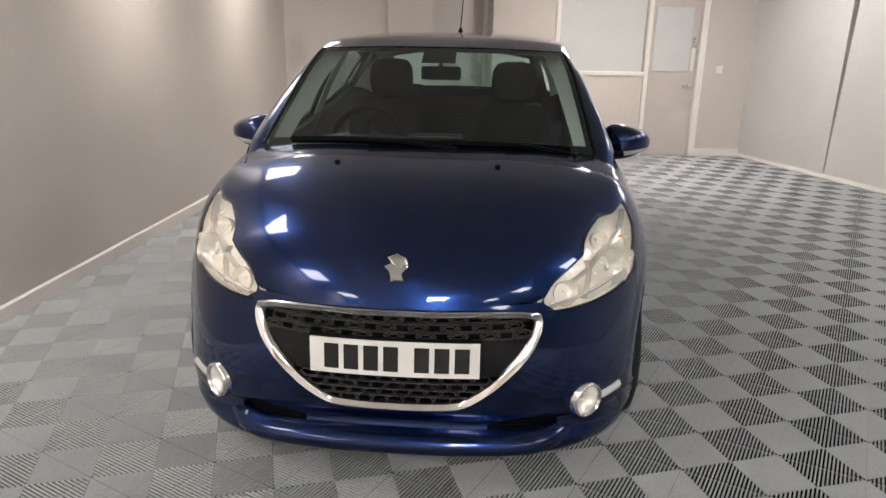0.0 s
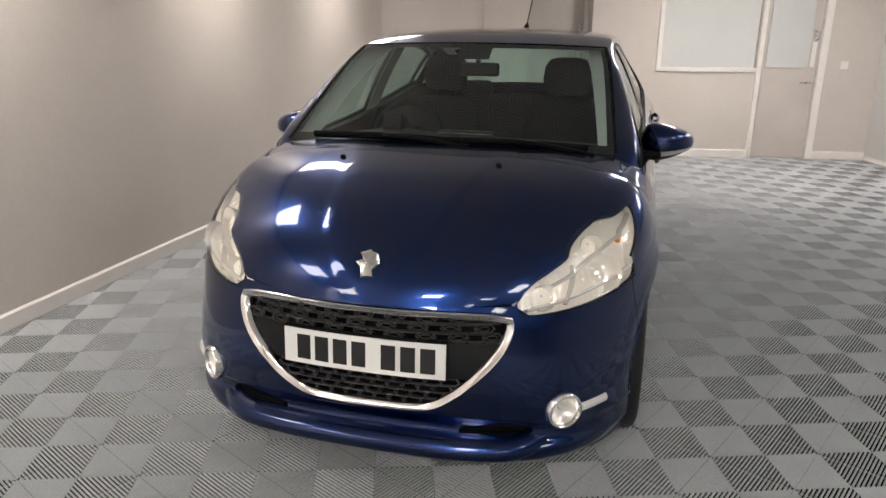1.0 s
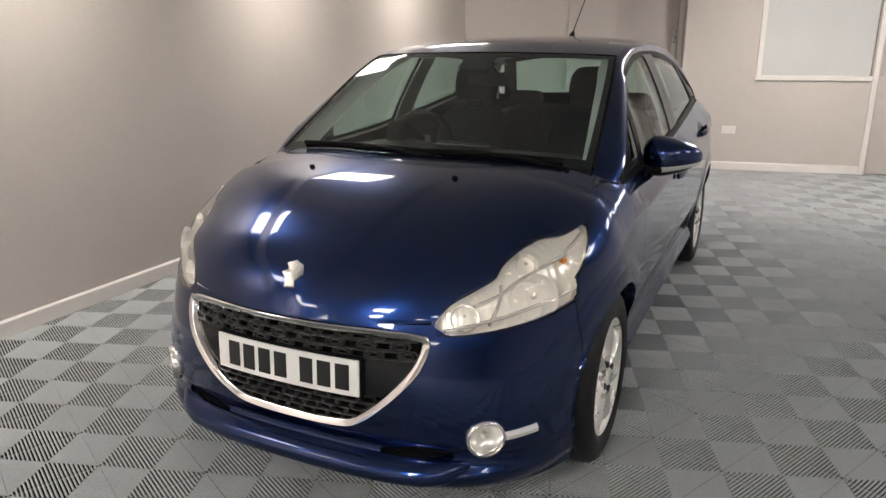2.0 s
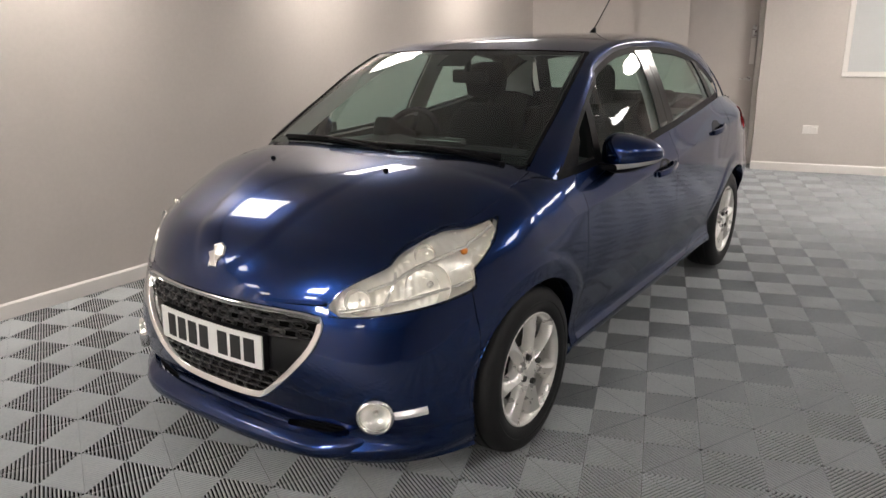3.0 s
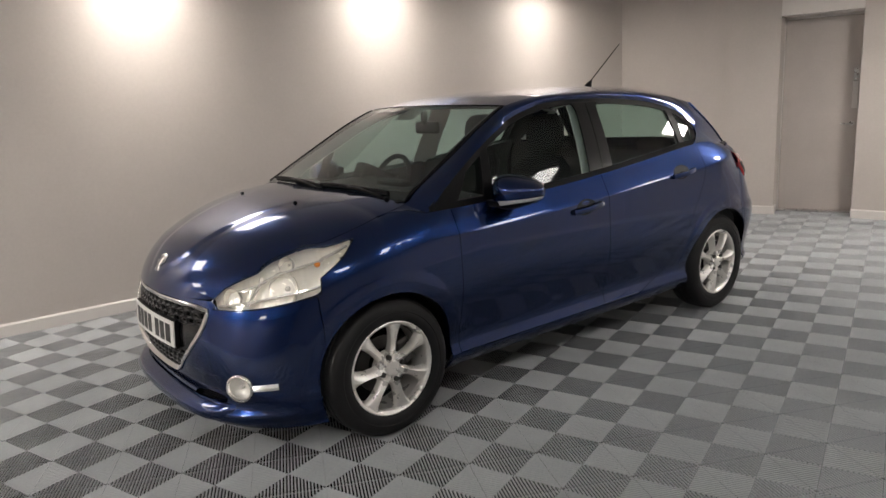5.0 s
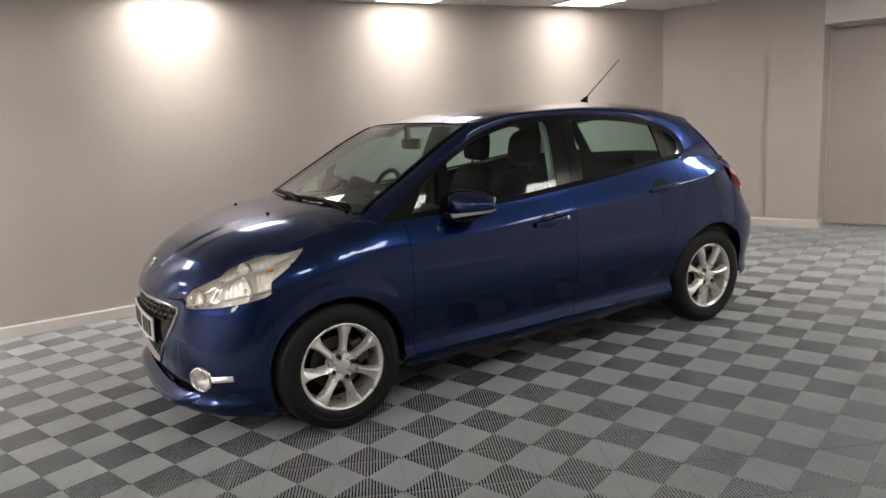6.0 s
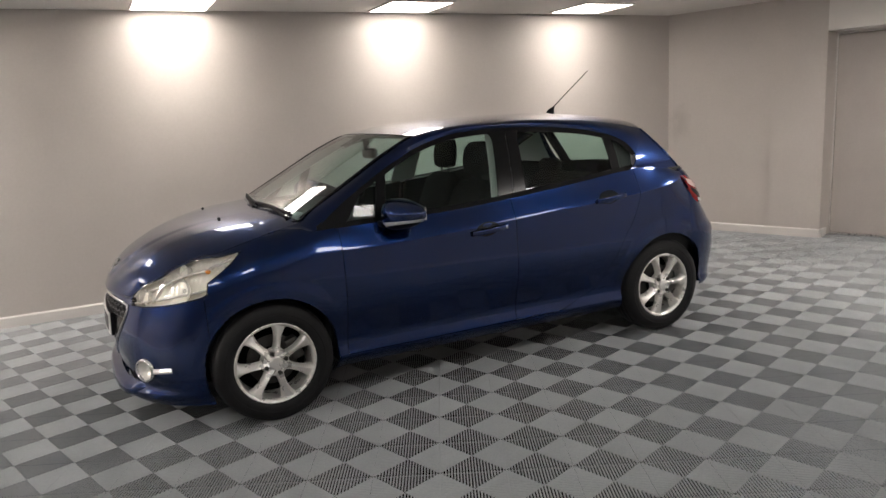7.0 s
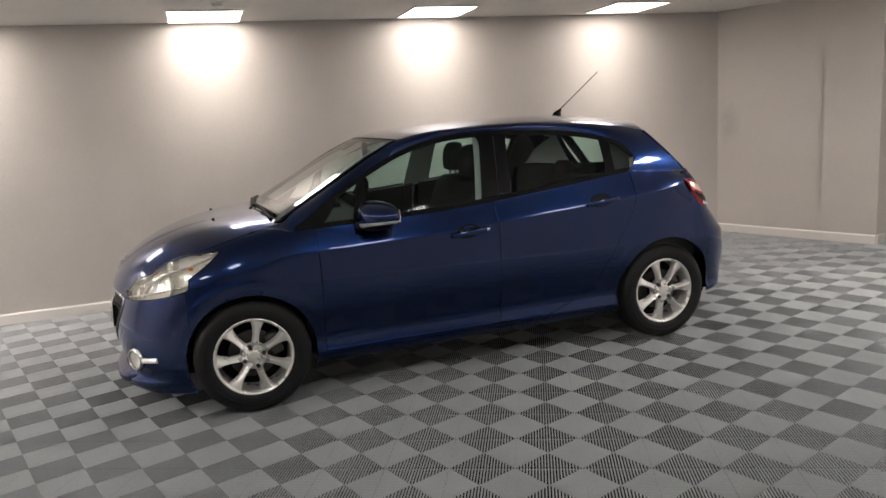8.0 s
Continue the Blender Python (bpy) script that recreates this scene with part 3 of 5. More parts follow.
def sweep(path, prof, closed=False, up=None):
    """A profile (side, out) swept along a path of (point, out direction)."""
    bm = bmesh.new()
    n = len(path)
    rings = []
    for i in range(n):
        p, o = Vector(path[i][0]), Vector(path[i][1]).normalized()
        a = Vector(path[(i - 1) % n if closed else max(i - 1, 0)][0])
        b = Vector(path[(i + 1) % n if closed else min(i + 1, n - 1)][0])
        t = (b - a).normalized()
        s = t.cross(o).normalized()
        rings.append([bm.verts.new(p + s * x + o * y) for x, y in prof])
    m_ = len(prof)
    for i in range(n if closed else n - 1):
        r0, r1 = rings[i], rings[(i + 1) % n]
        for k_ in range(m_):
            bm.faces.new((r0[k_], r0[(k_ + 1) % m_], r1[(k_ + 1) % m_], r1[k_]))
    if not closed:
        bm.faces.new(rings[0])
        bm.faces.new(rings[-1][::-1])
    bmesh.ops.recalc_face_normals(bm, faces=bm.faces[:])
    return bm


def round_prof(r, n=8, sx=1.0, sy=1.0):
    return [(r * sx * math.cos(2 * math.pi * i / n), r * sy * math.sin(2 * math.pi * i / n)) for i in range(n)]


def in_poly(x, y, poly):
    c = False
    for i in range(len(poly)):
        (x0, y0), (x1, y1) = poly[i], poly[i - 1]
        if (y0 > y) != (y1 > y) and x < (x1 - x0) * (y - y0) / (y1 - y0) + x0:
            c = not c
    return c


def near_poly(x, y, poly):
    best = None
    for i in range(len(poly)):
        (x0, y0), (x1, y1) = poly[i], poly[i - 1]
        dx, dy = x1 - x0, y1 - y0
        t = min(1, max(0, ((x - x0) * dx + (y - y0) * dy) / (dx * dx + dy * dy + 1e-12)))
        q = (x0 + dx * t, y0 + dy * t)
        d = (q[0] - x) ** 2 + (q[1] - y) ** 2
        if best is None or d < best[0]:
            best = (d, q)
    return best[1]


def smooth_poly(pts, rounds=2):
    for _ in range(rounds):
        out = []
        for i in range(len(pts)):
            (x0, y0), (x1, y1) = pts[i], pts[(i + 1) % len(pts)]
            out += [(0.75 * x0 + 0.25 * x1, 0.75 * y0 + 0.25 * y1), (0.25 * x0 + 0.75 * x1, 0.25 * y0 + 0.75 * y1)]
        pts = out
    return pts


def arch_cut(p):
    return math.hypot(p.y, p.z - HUB) < F_R or math.hypot(p.y - 2.538, p.z - HUB) < R_R


def arch_snap(p):
    yc, rr = (0.0, F_R) if p.y < 1.2 else (2.538, R_R)
    d = Vector((p.y - yc, p.z - HUB))
    d = d.normalized() * rr
    return (p.x, yc + d.x, HUB + d.y)


# ---- front bumper, with openings for the grille, the lower intakes and the lamps ----
GRILLE = smooth_poly([(-0.432, 0.642), (0.432, 0.642), (0.446, 0.590), (0.405, 0.500), (0.245, 0.348), (0.165, 0.322), (-0.165, 0.322), (-0.245, 0.348), (-0.405, 0.500), (-0.446, 0.590)], 2)
INTAKE = smooth_poly([(0.24, 0.240), (0.40, 0.232), (0.53, 0.243), (0.505, 0.280), (0.44, 0.294), (0.34, 0.268)], 2)
FOG = Vector(nose_at_x(0.607, 0.328))
# head lamp outline as lower and upper edges: (u, y, z)
LAMP_LO = curve((0.0, -0.608, 0.634), (0.2, -0.577, 0.633), (0.4, -0.508, 0.641), (0.6, -0.42, 0.657), (0.75, -0.35, 0.674), (0.85, -0.278, 0.702), (0.885, -0.279, 0.738), (0.925, -0.240, 0.771), (0.96, -0.182, 0.808), (0.985, -0.128, 0.849), (1.0, -0.101, 0.876))
LAMP_HI = curve((0.0, -0.599, 0.666), (0.15, -0.558, 0.712), (0.35, -0.496, 0.750), (0.45, -0.45, 0.773), (0.52, -0.425, 0.792), (0.62, -0.375, 0.816), (0.74, -0.302, 0.842), (0.84, -0.247, 0.856), (0.89, -0.218, 0.855), (0.95, -0.153, 0.867), (1.0, -0.099, 0.880))


def lamp_pt(u, v, deep=0.0, wide=0.0):
    (y0, z0), (y1, z1) = LAMP_LO(u), LAMP_HI(u)
    v = v * (1 + 2 * wide) - wide
    y, z = y0 + (y1 - y0) * v, z0 + (z1 - z0) * v
    x = body_x(y, z)
    o = Vector((0.72, -0.62, 0.30)).normalized()
    return Vector((x, y, z)) - o * deep


LAMP_YZ = [LAMP_LO(i / 20) for i in range(21)] + [LAMP_HI(1 - i / 20) for i in range(21)]
LAMP_YZ = [(float(a), float(b)) for a, b in LAMP_YZ]


def nose_cut(p):
    return (p - FOG).length < 0.05 or in_poly(p.x, p.z, GRILLE) or in_poly(p.x, p.z, INTAKE) or (p.x > 0.3 and in_poly(p.y, p.z, LAMP_YZ)) or arch_cut(p)


def nose_snap(p):
    if (p - FOG).length < 0.05:
        return FOG + (p - FOG).normalized() * 0.05
    if in_poly(p.x, p.z, GRILLE):
        x, z = near_poly(p.x, p.z, GRILLE)
        return nose_at_x(x, z)
    if in_poly(p.x, p.z, INTAKE):
        x, z = near_poly(p.x, p.z, INTAKE)
        return nose_at_x(x, z)
    if arch_cut(p):
        return arch_snap(p)
    y, z = near_poly(p.y, p.z, LAMP_YZ)
    return (body_x(y, z), y, z)


Y_SEAM = -0.300


def bumper_pt(u, v):
    def at(z):
        return nose(u * nose_t_y(Y_SEAM, z), z)
    zt = 0.661
    if at(0.67)[1] > -0.60:
        zt = solve(lambda z: z - BONNET_Z(at(z)[1]), 0.0, 0.62, 0.95)
    e = v
    z = 0.148 + (zt - 0.148) * e
    return at(z)


bm = whole(patch(bumper_pt, 84, 64, nose_cut, nose_snap))
solid(part("front_bumper", bm, PAINT, car, "blue front bumper with lower lip", smooth=True, angle=50), 0.006)


def wing_pt(u, v):
    y = Y_SEAM + 0.003 + (0.383 - Y_SEAM - 0.003) * u
    zt = BONNET_Z(y) if y < 0.05 else TOP(y)[1]
    z = 0.215 + (zt - 0.215) * (1 - (1 - v) ** 2)
    return body_x(y, z), y, z


pair("front_wing", patch(wing_pt, 56, 56, lambda p: arch_cut(p) or in_poly(p.y, p.z, LAMP_YZ), nose_snap), PAINT)

# ---- bonnet ----
CROWN = curve((0.0, -0.708, 0.664), (0.05, -0.690, 0.703), (0.12, -0.650, 0.757), (0.25, -0.545, 0.845), (0.42, -0.395, 0.920), (0.62, -0.205, 0.975), (0.82, 0.0, 1.005), (1.0, 0.155, 1.018))
EDGE_Y = curve((0.0, -0.606), (0.05, -0.585), (0.12, -0.545), (0.25, -0.45), (0.42, -0.315), (0.62, -0.145), (0.82, 0.045), (1.0, 0.205))


def bonnet_pt(u, v):
    yc, zc = CROWN(v)
    ye = EDGE_Y(v)
    ze = BONNET_Z(ye)
    xe = body_x(ye, ze) if ye < 0.05 else TOP(min(ye, 0.08))[0] - max(0.0, ye - 0.08) * 0.1
    ze = ze if ye < 0.05 else TOP(0.05)[1] + (ye - 0.05) * 0.20
    xe += 0.001
    s = u
    x = xe * s
    y = yc + (ye - yc) * s**2.2
    z = zc + (ze + 0.001 - zc) * s**3.8
    # raised middle panel with a round front end
    xr = (0.150 + 0.20 * max(0.0, v - 0.10)) * math.sqrt(min(1.0, max(0.0, (v - 0.045) / 0.16)))
    k_ = min(1.0, max(0.0, (x - xr) / 0.055 + 0.5))
    z += 0.010 * (1 - k_ * k_ * (3 - 2 * k_)) * min(1, max(0.0, v - 0.045) / 0.05) * max(0.0, 1 - v * 1.15)
    return x, y, z


solid(part("bonnet", whole(patch(bonnet_pt, 60, 64)), PAINT, car, smooth=True, angle=60), 0.01)



def cowl_pt(u, v):
    ya, yb = 0.05 + 0.152 * u, 0.05 + 0.215 * u
    vb = solve(EDGE_Y, ya)
    a = Vector(bonnet_pt(1.0, vb)) + Vector((0.003, 0, -0.001))
    t_ = TOP(yb)
    return a.lerp(Vector((t_[0], yb, t_[1])), v)


pair("cowl_corner", patch(cowl_pt, 12, 6), PAINT, thick=0.004)

# ---- side panels ----
SILL = 0.272
FRONT_Y, MID_Y = 0.386, 1.415
REAR_EDGE = curve((0.27, 1.70), (0.30, 1.80), (0.321, 1.862), (0.374, 1.98), (0.53, 2.10), (0.662, 2.185), (0.79, 2.27), (0.863, 2.305), (0.95, 2.325), (1.08, 2.33))


def door_pt(y0, y1, u, v, z0=SILL + 0.004):
    y = y0 + (y1 - y0) * u
    z = creased(y, z0, TOP(y)[1] - 0.002, v)
    return side_x(y, z), y, z


fdoors = pair("front_door", patch(lambda u, v: door_pt(FRONT_Y, MID_Y - 0.0016, u, v), 40, 48), PAINT)


def rdoor_pt(u, v):
    zt = 1.06
    z0 = SILL + 0.006
    ya = MID_Y + 0.0016
    zz = creased(2.3, z0, zt, v)
    yb = REAR_EDGE(zz) - 0.0014
    y = ya + (yb - ya) * u
    z = creased(y, z0, TOP(y)[1] - 0.002, v)
    return side_x(y, z), y, z


rdoors = pair("rear_door", patch(rdoor_pt, 36, 48), PAINT)


def quarter_pt(u, v):
    z0 = 0.255
    zz = creased(2.3, z0, 1.06, v)
    ya = REAR_EDGE(max(0.27, zz)) + 0.0014
    y = ya + (2.75 - ya) * u
    z = creased(y, z0, TOP(y)[1], v)
    return side_x(y, z), y, z


pair("rear_wing", patch(quarter_pt, 48, 60, arch_cut, arch_snap), PAINT)
pair("sill", patch(lambda u, v: (lambda y, z: (side_x(y, z), y, z))(0.30 + 1.92 * u, 0.205 + (SILL - 0.205) * v), 40, 10, arch_cut, arch_snap), PAINT)


def rear_pt(u, v):
    z = 0.255 + (1.045 - 0.255) * v
    return tail(u, z)


solid(part("rear_bumper", whole(patch(rear_pt, 44, 56, arch_cut, arch_snap)), PAINT, car, "blue rear bumper and tailgate skin", smooth=True, angle=50), 0.006)

# wheel arch lips and liners
for yc, rr in ((0.0, F_R), (2.538, R_R)):
    pts = []
    for i in range(41):
        a = radians(-6 + 192 * i / 40)
        y, z = yc + rr * math.cos(a), HUB + rr * math.sin(a)
        pts.append((Vector((body_x(y, max(z, 0.18)) - 0.004, y, z)), (1, 0, 0)))
    pair("wheel_arch", sweep(pts, [(-0.004, 0.003), (0.010, 0.002), (0.012, -0.03), (-0.006, -0.03)]), PAINT, thick=0)
    bm = bmesh.new()
    ring = []
    for xi in (0.45, 0.60, 0.815):
        row = []
        for i in range(33):
            a = radians(-12 + 204 * i / 32)
            y, z = yc + (rr + 0.004) * math.cos(a), HUB + (rr + 0.004) * math.sin(a)
            row.append(bm.verts.new((min(xi, body_x(y, max(z, 0.2)) - 0.02), y, z)))
        ring.append(row)
    for r0, r1 in zip(ring, ring[1:]):
        for i in range(32):
            bm.faces.new((r0[i], r0[i + 1], r1[i + 1], r1[i]))
    c_ = bm.verts.new((0.45, yc, HUB))
    for i in range(32):
        bm.faces.new((ring[0][i + 1], ring[0][i], c_))
    pair("arch_liner", bm, BLACK, thick=0, label="black wheel arch liner")

# ---- greenhouse ----
UP = curve((0.0, 0.684, 0.212, 0.988), (0.16, 0.650, 0.515, 1.158), (0.28, 0.616, 0.765, 1.298), (0.36, 0.590, 0.925, 1.366), (0.52, 0.588, 1.22, 1.408), (0.66, 0.590, 1.60, 1.416), (0.80, 0.586, 2.00, 1.398), (0.92, 0.578, 2.36, 1.356), (1.0, 0.572, 2.575, 1.312))
WIN_TOP = curve((0.262, 0.940), (0.45, 1.068), (0.717, 1.217), (0.884, 1.290), (1.02, 1.334), (1.194, 1.368), (1.404, 1.379), (1.6, 1.376), (1.8, 1.365), (2.0, 1.345), (2.149, 1.318), (2.30, 1.274), (2.375, 1.220), (2.40, 1.165))


def upper_x(y, z):
    """Half width of the glass house at a height between belt and roof edge."""
    xt, zt = TOP(min(max(y, 0.262), 2.6))
    u = solve(lambda q: UP(q)[1], y)
    xu, _, zu = UP(u)
    if y < 0.85:
        zu, xu = 1.372, 0.600
    s = min(1.2, max(-0.2, (z - zt) / (zu - zt)))
    return xt + (xu - xt) * s + 0.060 * s * (1 - s)


def win_edge(p):
    y = 0.262 + (2.40 - 0.262) * p
    z = WIN_TOP(y)
    return upper_x(y, z), y, z


WIN_P = curve((0.0, 0.0), (0.16, 0.17), (0.36, 0.36), (0.52, 0.50), (0.66, 0.66), (0.80, 0.82), (0.92, 0.955), (1.0, 1.0))


def rail_pt(u, v):
    a = Vector(UP(u))
    b = Vector(win_edge(WIN_P(u)))
    p = a.lerp(b, v)
    p.x += 0.014 * math.sin(math.pi * v)
    p.z += 0.006 * math.sin(math.pi * v)
    if u < 0.05:
        p += Vector((-0.006, -0.01, -0.022)) * (1 - u / 0.05) ** 2
    return p


def c_pillar_pt(u, v):
    zq = 1.165 - 0.095 * v
    yq = 2.40 - 0.10 * v * v
    a = Vector((upper_x(min(yq, 2.4), zq), yq, zq))
    top, bot = Vector((0.572, 2.575, 1.312)), Vector((0.690, 2.840, 1.005))
    b = top.lerp(bot, v)
    b.x += 0.022 * math.sin(math.pi * v)
    p = a.lerp(b, u)
    if v > 0.97:
        p += Vector((0.002, 0, -0.005))
    if u > 0:
        low = Vector((TOP(min(p.y, 2.75))[0], p.y, TOP(min(p.y, 2.75))[1]))
        if v > 0.999:
            p = Vector((low.x + 0.002, p.y, low.z - 0.006)) if p.y <= 2.75 else p
    p.x += 0.005 * math.sin(math.pi * u)
    p.z += 0.004 * math.sin(math.pi * u) * (1 - v)
    return p


rb = bmesh.new()
for q in (patch(rail_pt, 60, 14), patch(c_pillar_pt, 14, 14)):
    me_ = bpy.data.meshes.new("tmp")
    q.to_mesh(me_)
    q.free()
    rb.from_mesh(me_)
    bpy.data.meshes.remove(me_)
bmesh.ops.remove_doubles(rb, verts=rb.verts[:], dist=0.004)
pair("roof_rail", rb, PAINT, label="blue windscreen pillar, roof edge and rear pillar", angle=80)
# roof skin
ROOF_C = curve((0.0, 0.850, 1.384), (0.14, 1.05, 1.424), (0.3, 1.364, 1.445), (0.5, 1.75, 1.454), (0.66, 2.07, 1.449), (0.84, 2.39, 1.424), (1.0, 2.68, 1.380))
ROOF_U = curve((0.0, 0.36), (0.14, 0.47), (0.3, 0.58), (0.5, 0.71), (0.66, 0.82), (0.84, 0.93), (1.0, 1.0))


def roof_pt(u, v):
    yc, zc = ROOF_C(v)
    e = Vector(UP(ROOF_U(v)))
    s = u
    return e.x * s, yc + (e.y - yc) * s**2, zc + (e.z - zc) * s**2.6


solid(part("roof", whole(patch(roof_pt, 24, 36)), PAINT, car, smooth=True, angle=50), 0.012)
part("headlining", whole(patch(lambda u, v: Vector(roof_pt(u * 0.97, 0.02 + v * 0.95)) - Vector((0, 0, 0.03)), 12, 18, flip=-1)), LINING, car, "pale grey cloth headlining", smooth=True)


# windscreen
def screen_pt(u, v, e=0.0):
    a = Vector((0, 0.120, 1.014)).lerp(Vector((0, 0.850, 1.382)), v)
    b = Vector(UP(0.0 + 0.36 * v))
    s = u
    p = Vector((b.x * s, a.y + (b.y - a.y) * s**2.2, a.z + (b.z - a.z) * s**2.2))
    n = Vector((0.0, -0.49, 0.87))
    return p + n * (0.004 * math.sin(math.pi * v) + e)


ws = part("windscreen", whole(patch(lambda u, v: screen_pt(u, v), 24, 24)), SCREEN, car, "tinted laminated windscreen", smooth=True)
ws.visible_shadow = False
# black ceramic border of the windscreen
bd = bmesh.new()
for f, nu, nv in ((lambda u, v: screen_pt(u, v * 0.075, -0.004), 20, 2), (lambda u, v: screen_pt(u, 0.95 + v * 0.05, -0.004), 20, 2), (lambda u, v: screen_pt(0.955 + u * 0.045, v, -0.004), 2, 20), (lambda u, v: screen_pt(u * 0.13, 0.82 + v * 0.14, -0.005), 4, 4)):
    q = patch(f, nu, nv)
    me_ = bpy.data.meshes.new("tmp")
    q.to_mesh(me_)
    q.free()
    bd.from_mesh(me_)
    bpy.data.meshes.remove(me_)
part("screen_border", whole(bd), GLOSS_BLACK, ws, "black printed border")


# thin rubber seal round the windscreen, just proud of glass and pillar
pts = [(screen_pt(1.0, 0.02 + 0.96 * i / 40, 0.001), (0.35, -0.45, 0.80)) for i in range(41)]
pair("screen_seal", sweep(pts, [(-0.007, 0.0), (-0.005, 0.003), (0.005, 0.003), (0.007, 0.0), (0.0, -0.006)]), BLACK, thick=0, label="black rubber windscreen seal")
pts = [(screen_pt(abs(i) / 20, 1.0, 0.001) if i >= 0 else Vector((-1, 1, 1)) * screen_pt(abs(i) / 20, 1.0, 0.001), (0, -0.49, 0.87)) for i in range(-20, 21)]
part("screen_header_seal", sweep(pts, [(-0.003, 0.0), (-0.002, 0.0015), (0.002, 0.0015), (0.003, 0.0), (0.0, -0.006)]), BLACK, car, "black rubber windscreen seal")


# side glass: black surround first, then panes just inside it
def curl(y):
    """How far the front door's panes turn in towards the nose."""
    q = min(1.0, max(0.0, (1.20 - y) / 0.50))
    return 0.024 * q * q * (3 - 2 * q) + 0.10 * max(0.0, 0.62 - y)


def glass_strip(y0, y1, inset=0.0, out=0.0, lean0=0.0, lean1=0.0, bow=0.0):
    """A pane between belt and window top from y0 to y1, whose front and rear edges may lean."""
    def f(u, v):
        ya, yb = y0 + lean0 * v, y1 + lean1 * v
        y = ya + (yb - ya) * u
        lo = TOP(min(y, 2.39))[1] + inset
        hi = WIN_TOP(min(max(y, 0.262), 2.40)) - inset
        z = lo + max(0.004, hi - lo) * v
        return upper_x(y, z) + out - bow * curl(y), y, z
    return f


for name, y0, y1, l0, l1 in (("front_door_glass", 0.64, 1.352, 0.06, 0.07), ("rear_door_glass", 1.518, 2.175, 0.05, 0.03), ("quarter_glass", 2.225, 2.335, 0.03, 0.045), ("front_quarter_glass", 0.40, 0.60, 0.14, 0.06)):
    for o in pair(name, patch(glass_strip(y0, y1, 0.022, -0.012, l0, l1, 1.0), 24, 14), GLASS, thick=0, label="green tinted side glass"):
        o.visible_shadow = False
# black pillars and seals round the panes
for name, y0, y1, l0, l1 in (("quarter_divider", 2.17, 2.232, 0.03, 0.03), ("window_divider", 0.588, 0.648, 0.06, 0.06), ("mirror_triangle", 0.262, 0.41, 0.05, 0.14)):
    pair(name, patch(glass_strip(y0, y1, 0.0, -0.006, l0, l1), 6, 14), BLACK, thick=0.006, label="black window pillar trim")



def door_post(y0, y1, l0, l1, round0, round1):
    """Gloss trim on a door post whose free edges sweep out into the window top."""
    def f(u, v):
        flare_ = 0.05 * (max(0.0, v - 0.80) / 0.20) ** 2.2
        ya, yb = y0 + l0 * v - round0 * flare_, y1 + l1 * v + round1 * flare_
        y = ya + (yb - ya) * u
        lo, hi = TOP(y)[1], WIN_TOP(y)
        z = lo + (hi - lo) * v
        return upper_x(y, z) - 0.006, y, z
    return f


for q in (door_post(1.342, 1.4445, 0.075, 0.06, 1, 0), door_post(1.4485, 1.530, 0.06, 0.05, 0, 0.6)):
    pair("b_pillar", patch(q, 6, 20), GLOSS_BLACK, thick=0.006, label="gloss black door post trim")


def seal(y0, y1, top):
    pts = []
    for i in range(41):
        y = y0 + (y1 - y0) * i / 40
        z = WIN_TOP(y) - 0.014 if top else TOP(min(y, 2.39))[1] + 0.010
        pts.append((Vector((upper_x(y, z) - 0.005, y, z)), (1, 0, 0.3)))
    return sweep(pts, [(-0.015, 0.0), (-0.015, -0.008), (0.015, -0.008), (0.015, 0.0)])


pair("belt_seal", seal(0.28, 2.37, False), BLACK, thick=0, label="black rubber belt seal")
pair("window_seal", seal(0.30, 2.395, True), BLACK, thick=0, label="black rubber window seal")

# rear screen and spoiler
def rscreen_pt(u, v):
    top, bot = Vector((0.560, 2.580, 1.300)), Vector((0.655, 2.850, 1.015))
    e = top.lerp(bot, v)
    c = Vector((0, 2.685, 1.368)).lerp(Vector((0, 2.925, 1.035)), v)
    s = u
    return e.x * s, c.y + (e.y - c.y) * s**2, c.z + (e.z - c.z) * s**2


rs = part("rear_screen", whole(patch(lambda u, v: rscreen_pt(u * 0.86, 0.12 + v * 0.80), 16, 10)), GLASS, car, "tinted rear screen", smooth=True)
rs.visible_shadow = False
for nm, f in (("tailgate_frame", lambda u, v: rscreen_pt(0.86 + u * 0.14, v)),):
    pair(nm, patch(f, 4, 12), PAINT)
part("tailgate_top", whole(patch(lambda u, v: rscreen_pt(u, v * 0.125), 16, 3)), PAINT, car, smooth=True)
part("tailgate_bottom", whole(patch(lambda u, v: rscreen_pt(u, 0.915 + v * 0.13), 16, 3)), PAINT, car, smooth=True)

# ---- wheels ----
def lathe(prof, n=64, close=False):
    """Turn (axial x, radius) points about the x axis."""
    bm = bmesh.new()
    rings = [[bm.verts.new((x, r * math.cos(2 * math.pi * i / n), r * math.sin(2 * math.pi * i / n))) for i in range(n)] for x, r in prof]
    for a, b in zip(rings, rings[1:] + ([rings[0]] if close else [])):
        for i in range(n):
            bm.faces.new((a[i], a[(i + 1) % n], b[(i + 1) % n], b[i]))
    bmesh.ops.recalc_face_normals(bm, faces=bm.faces[:])
    return bm


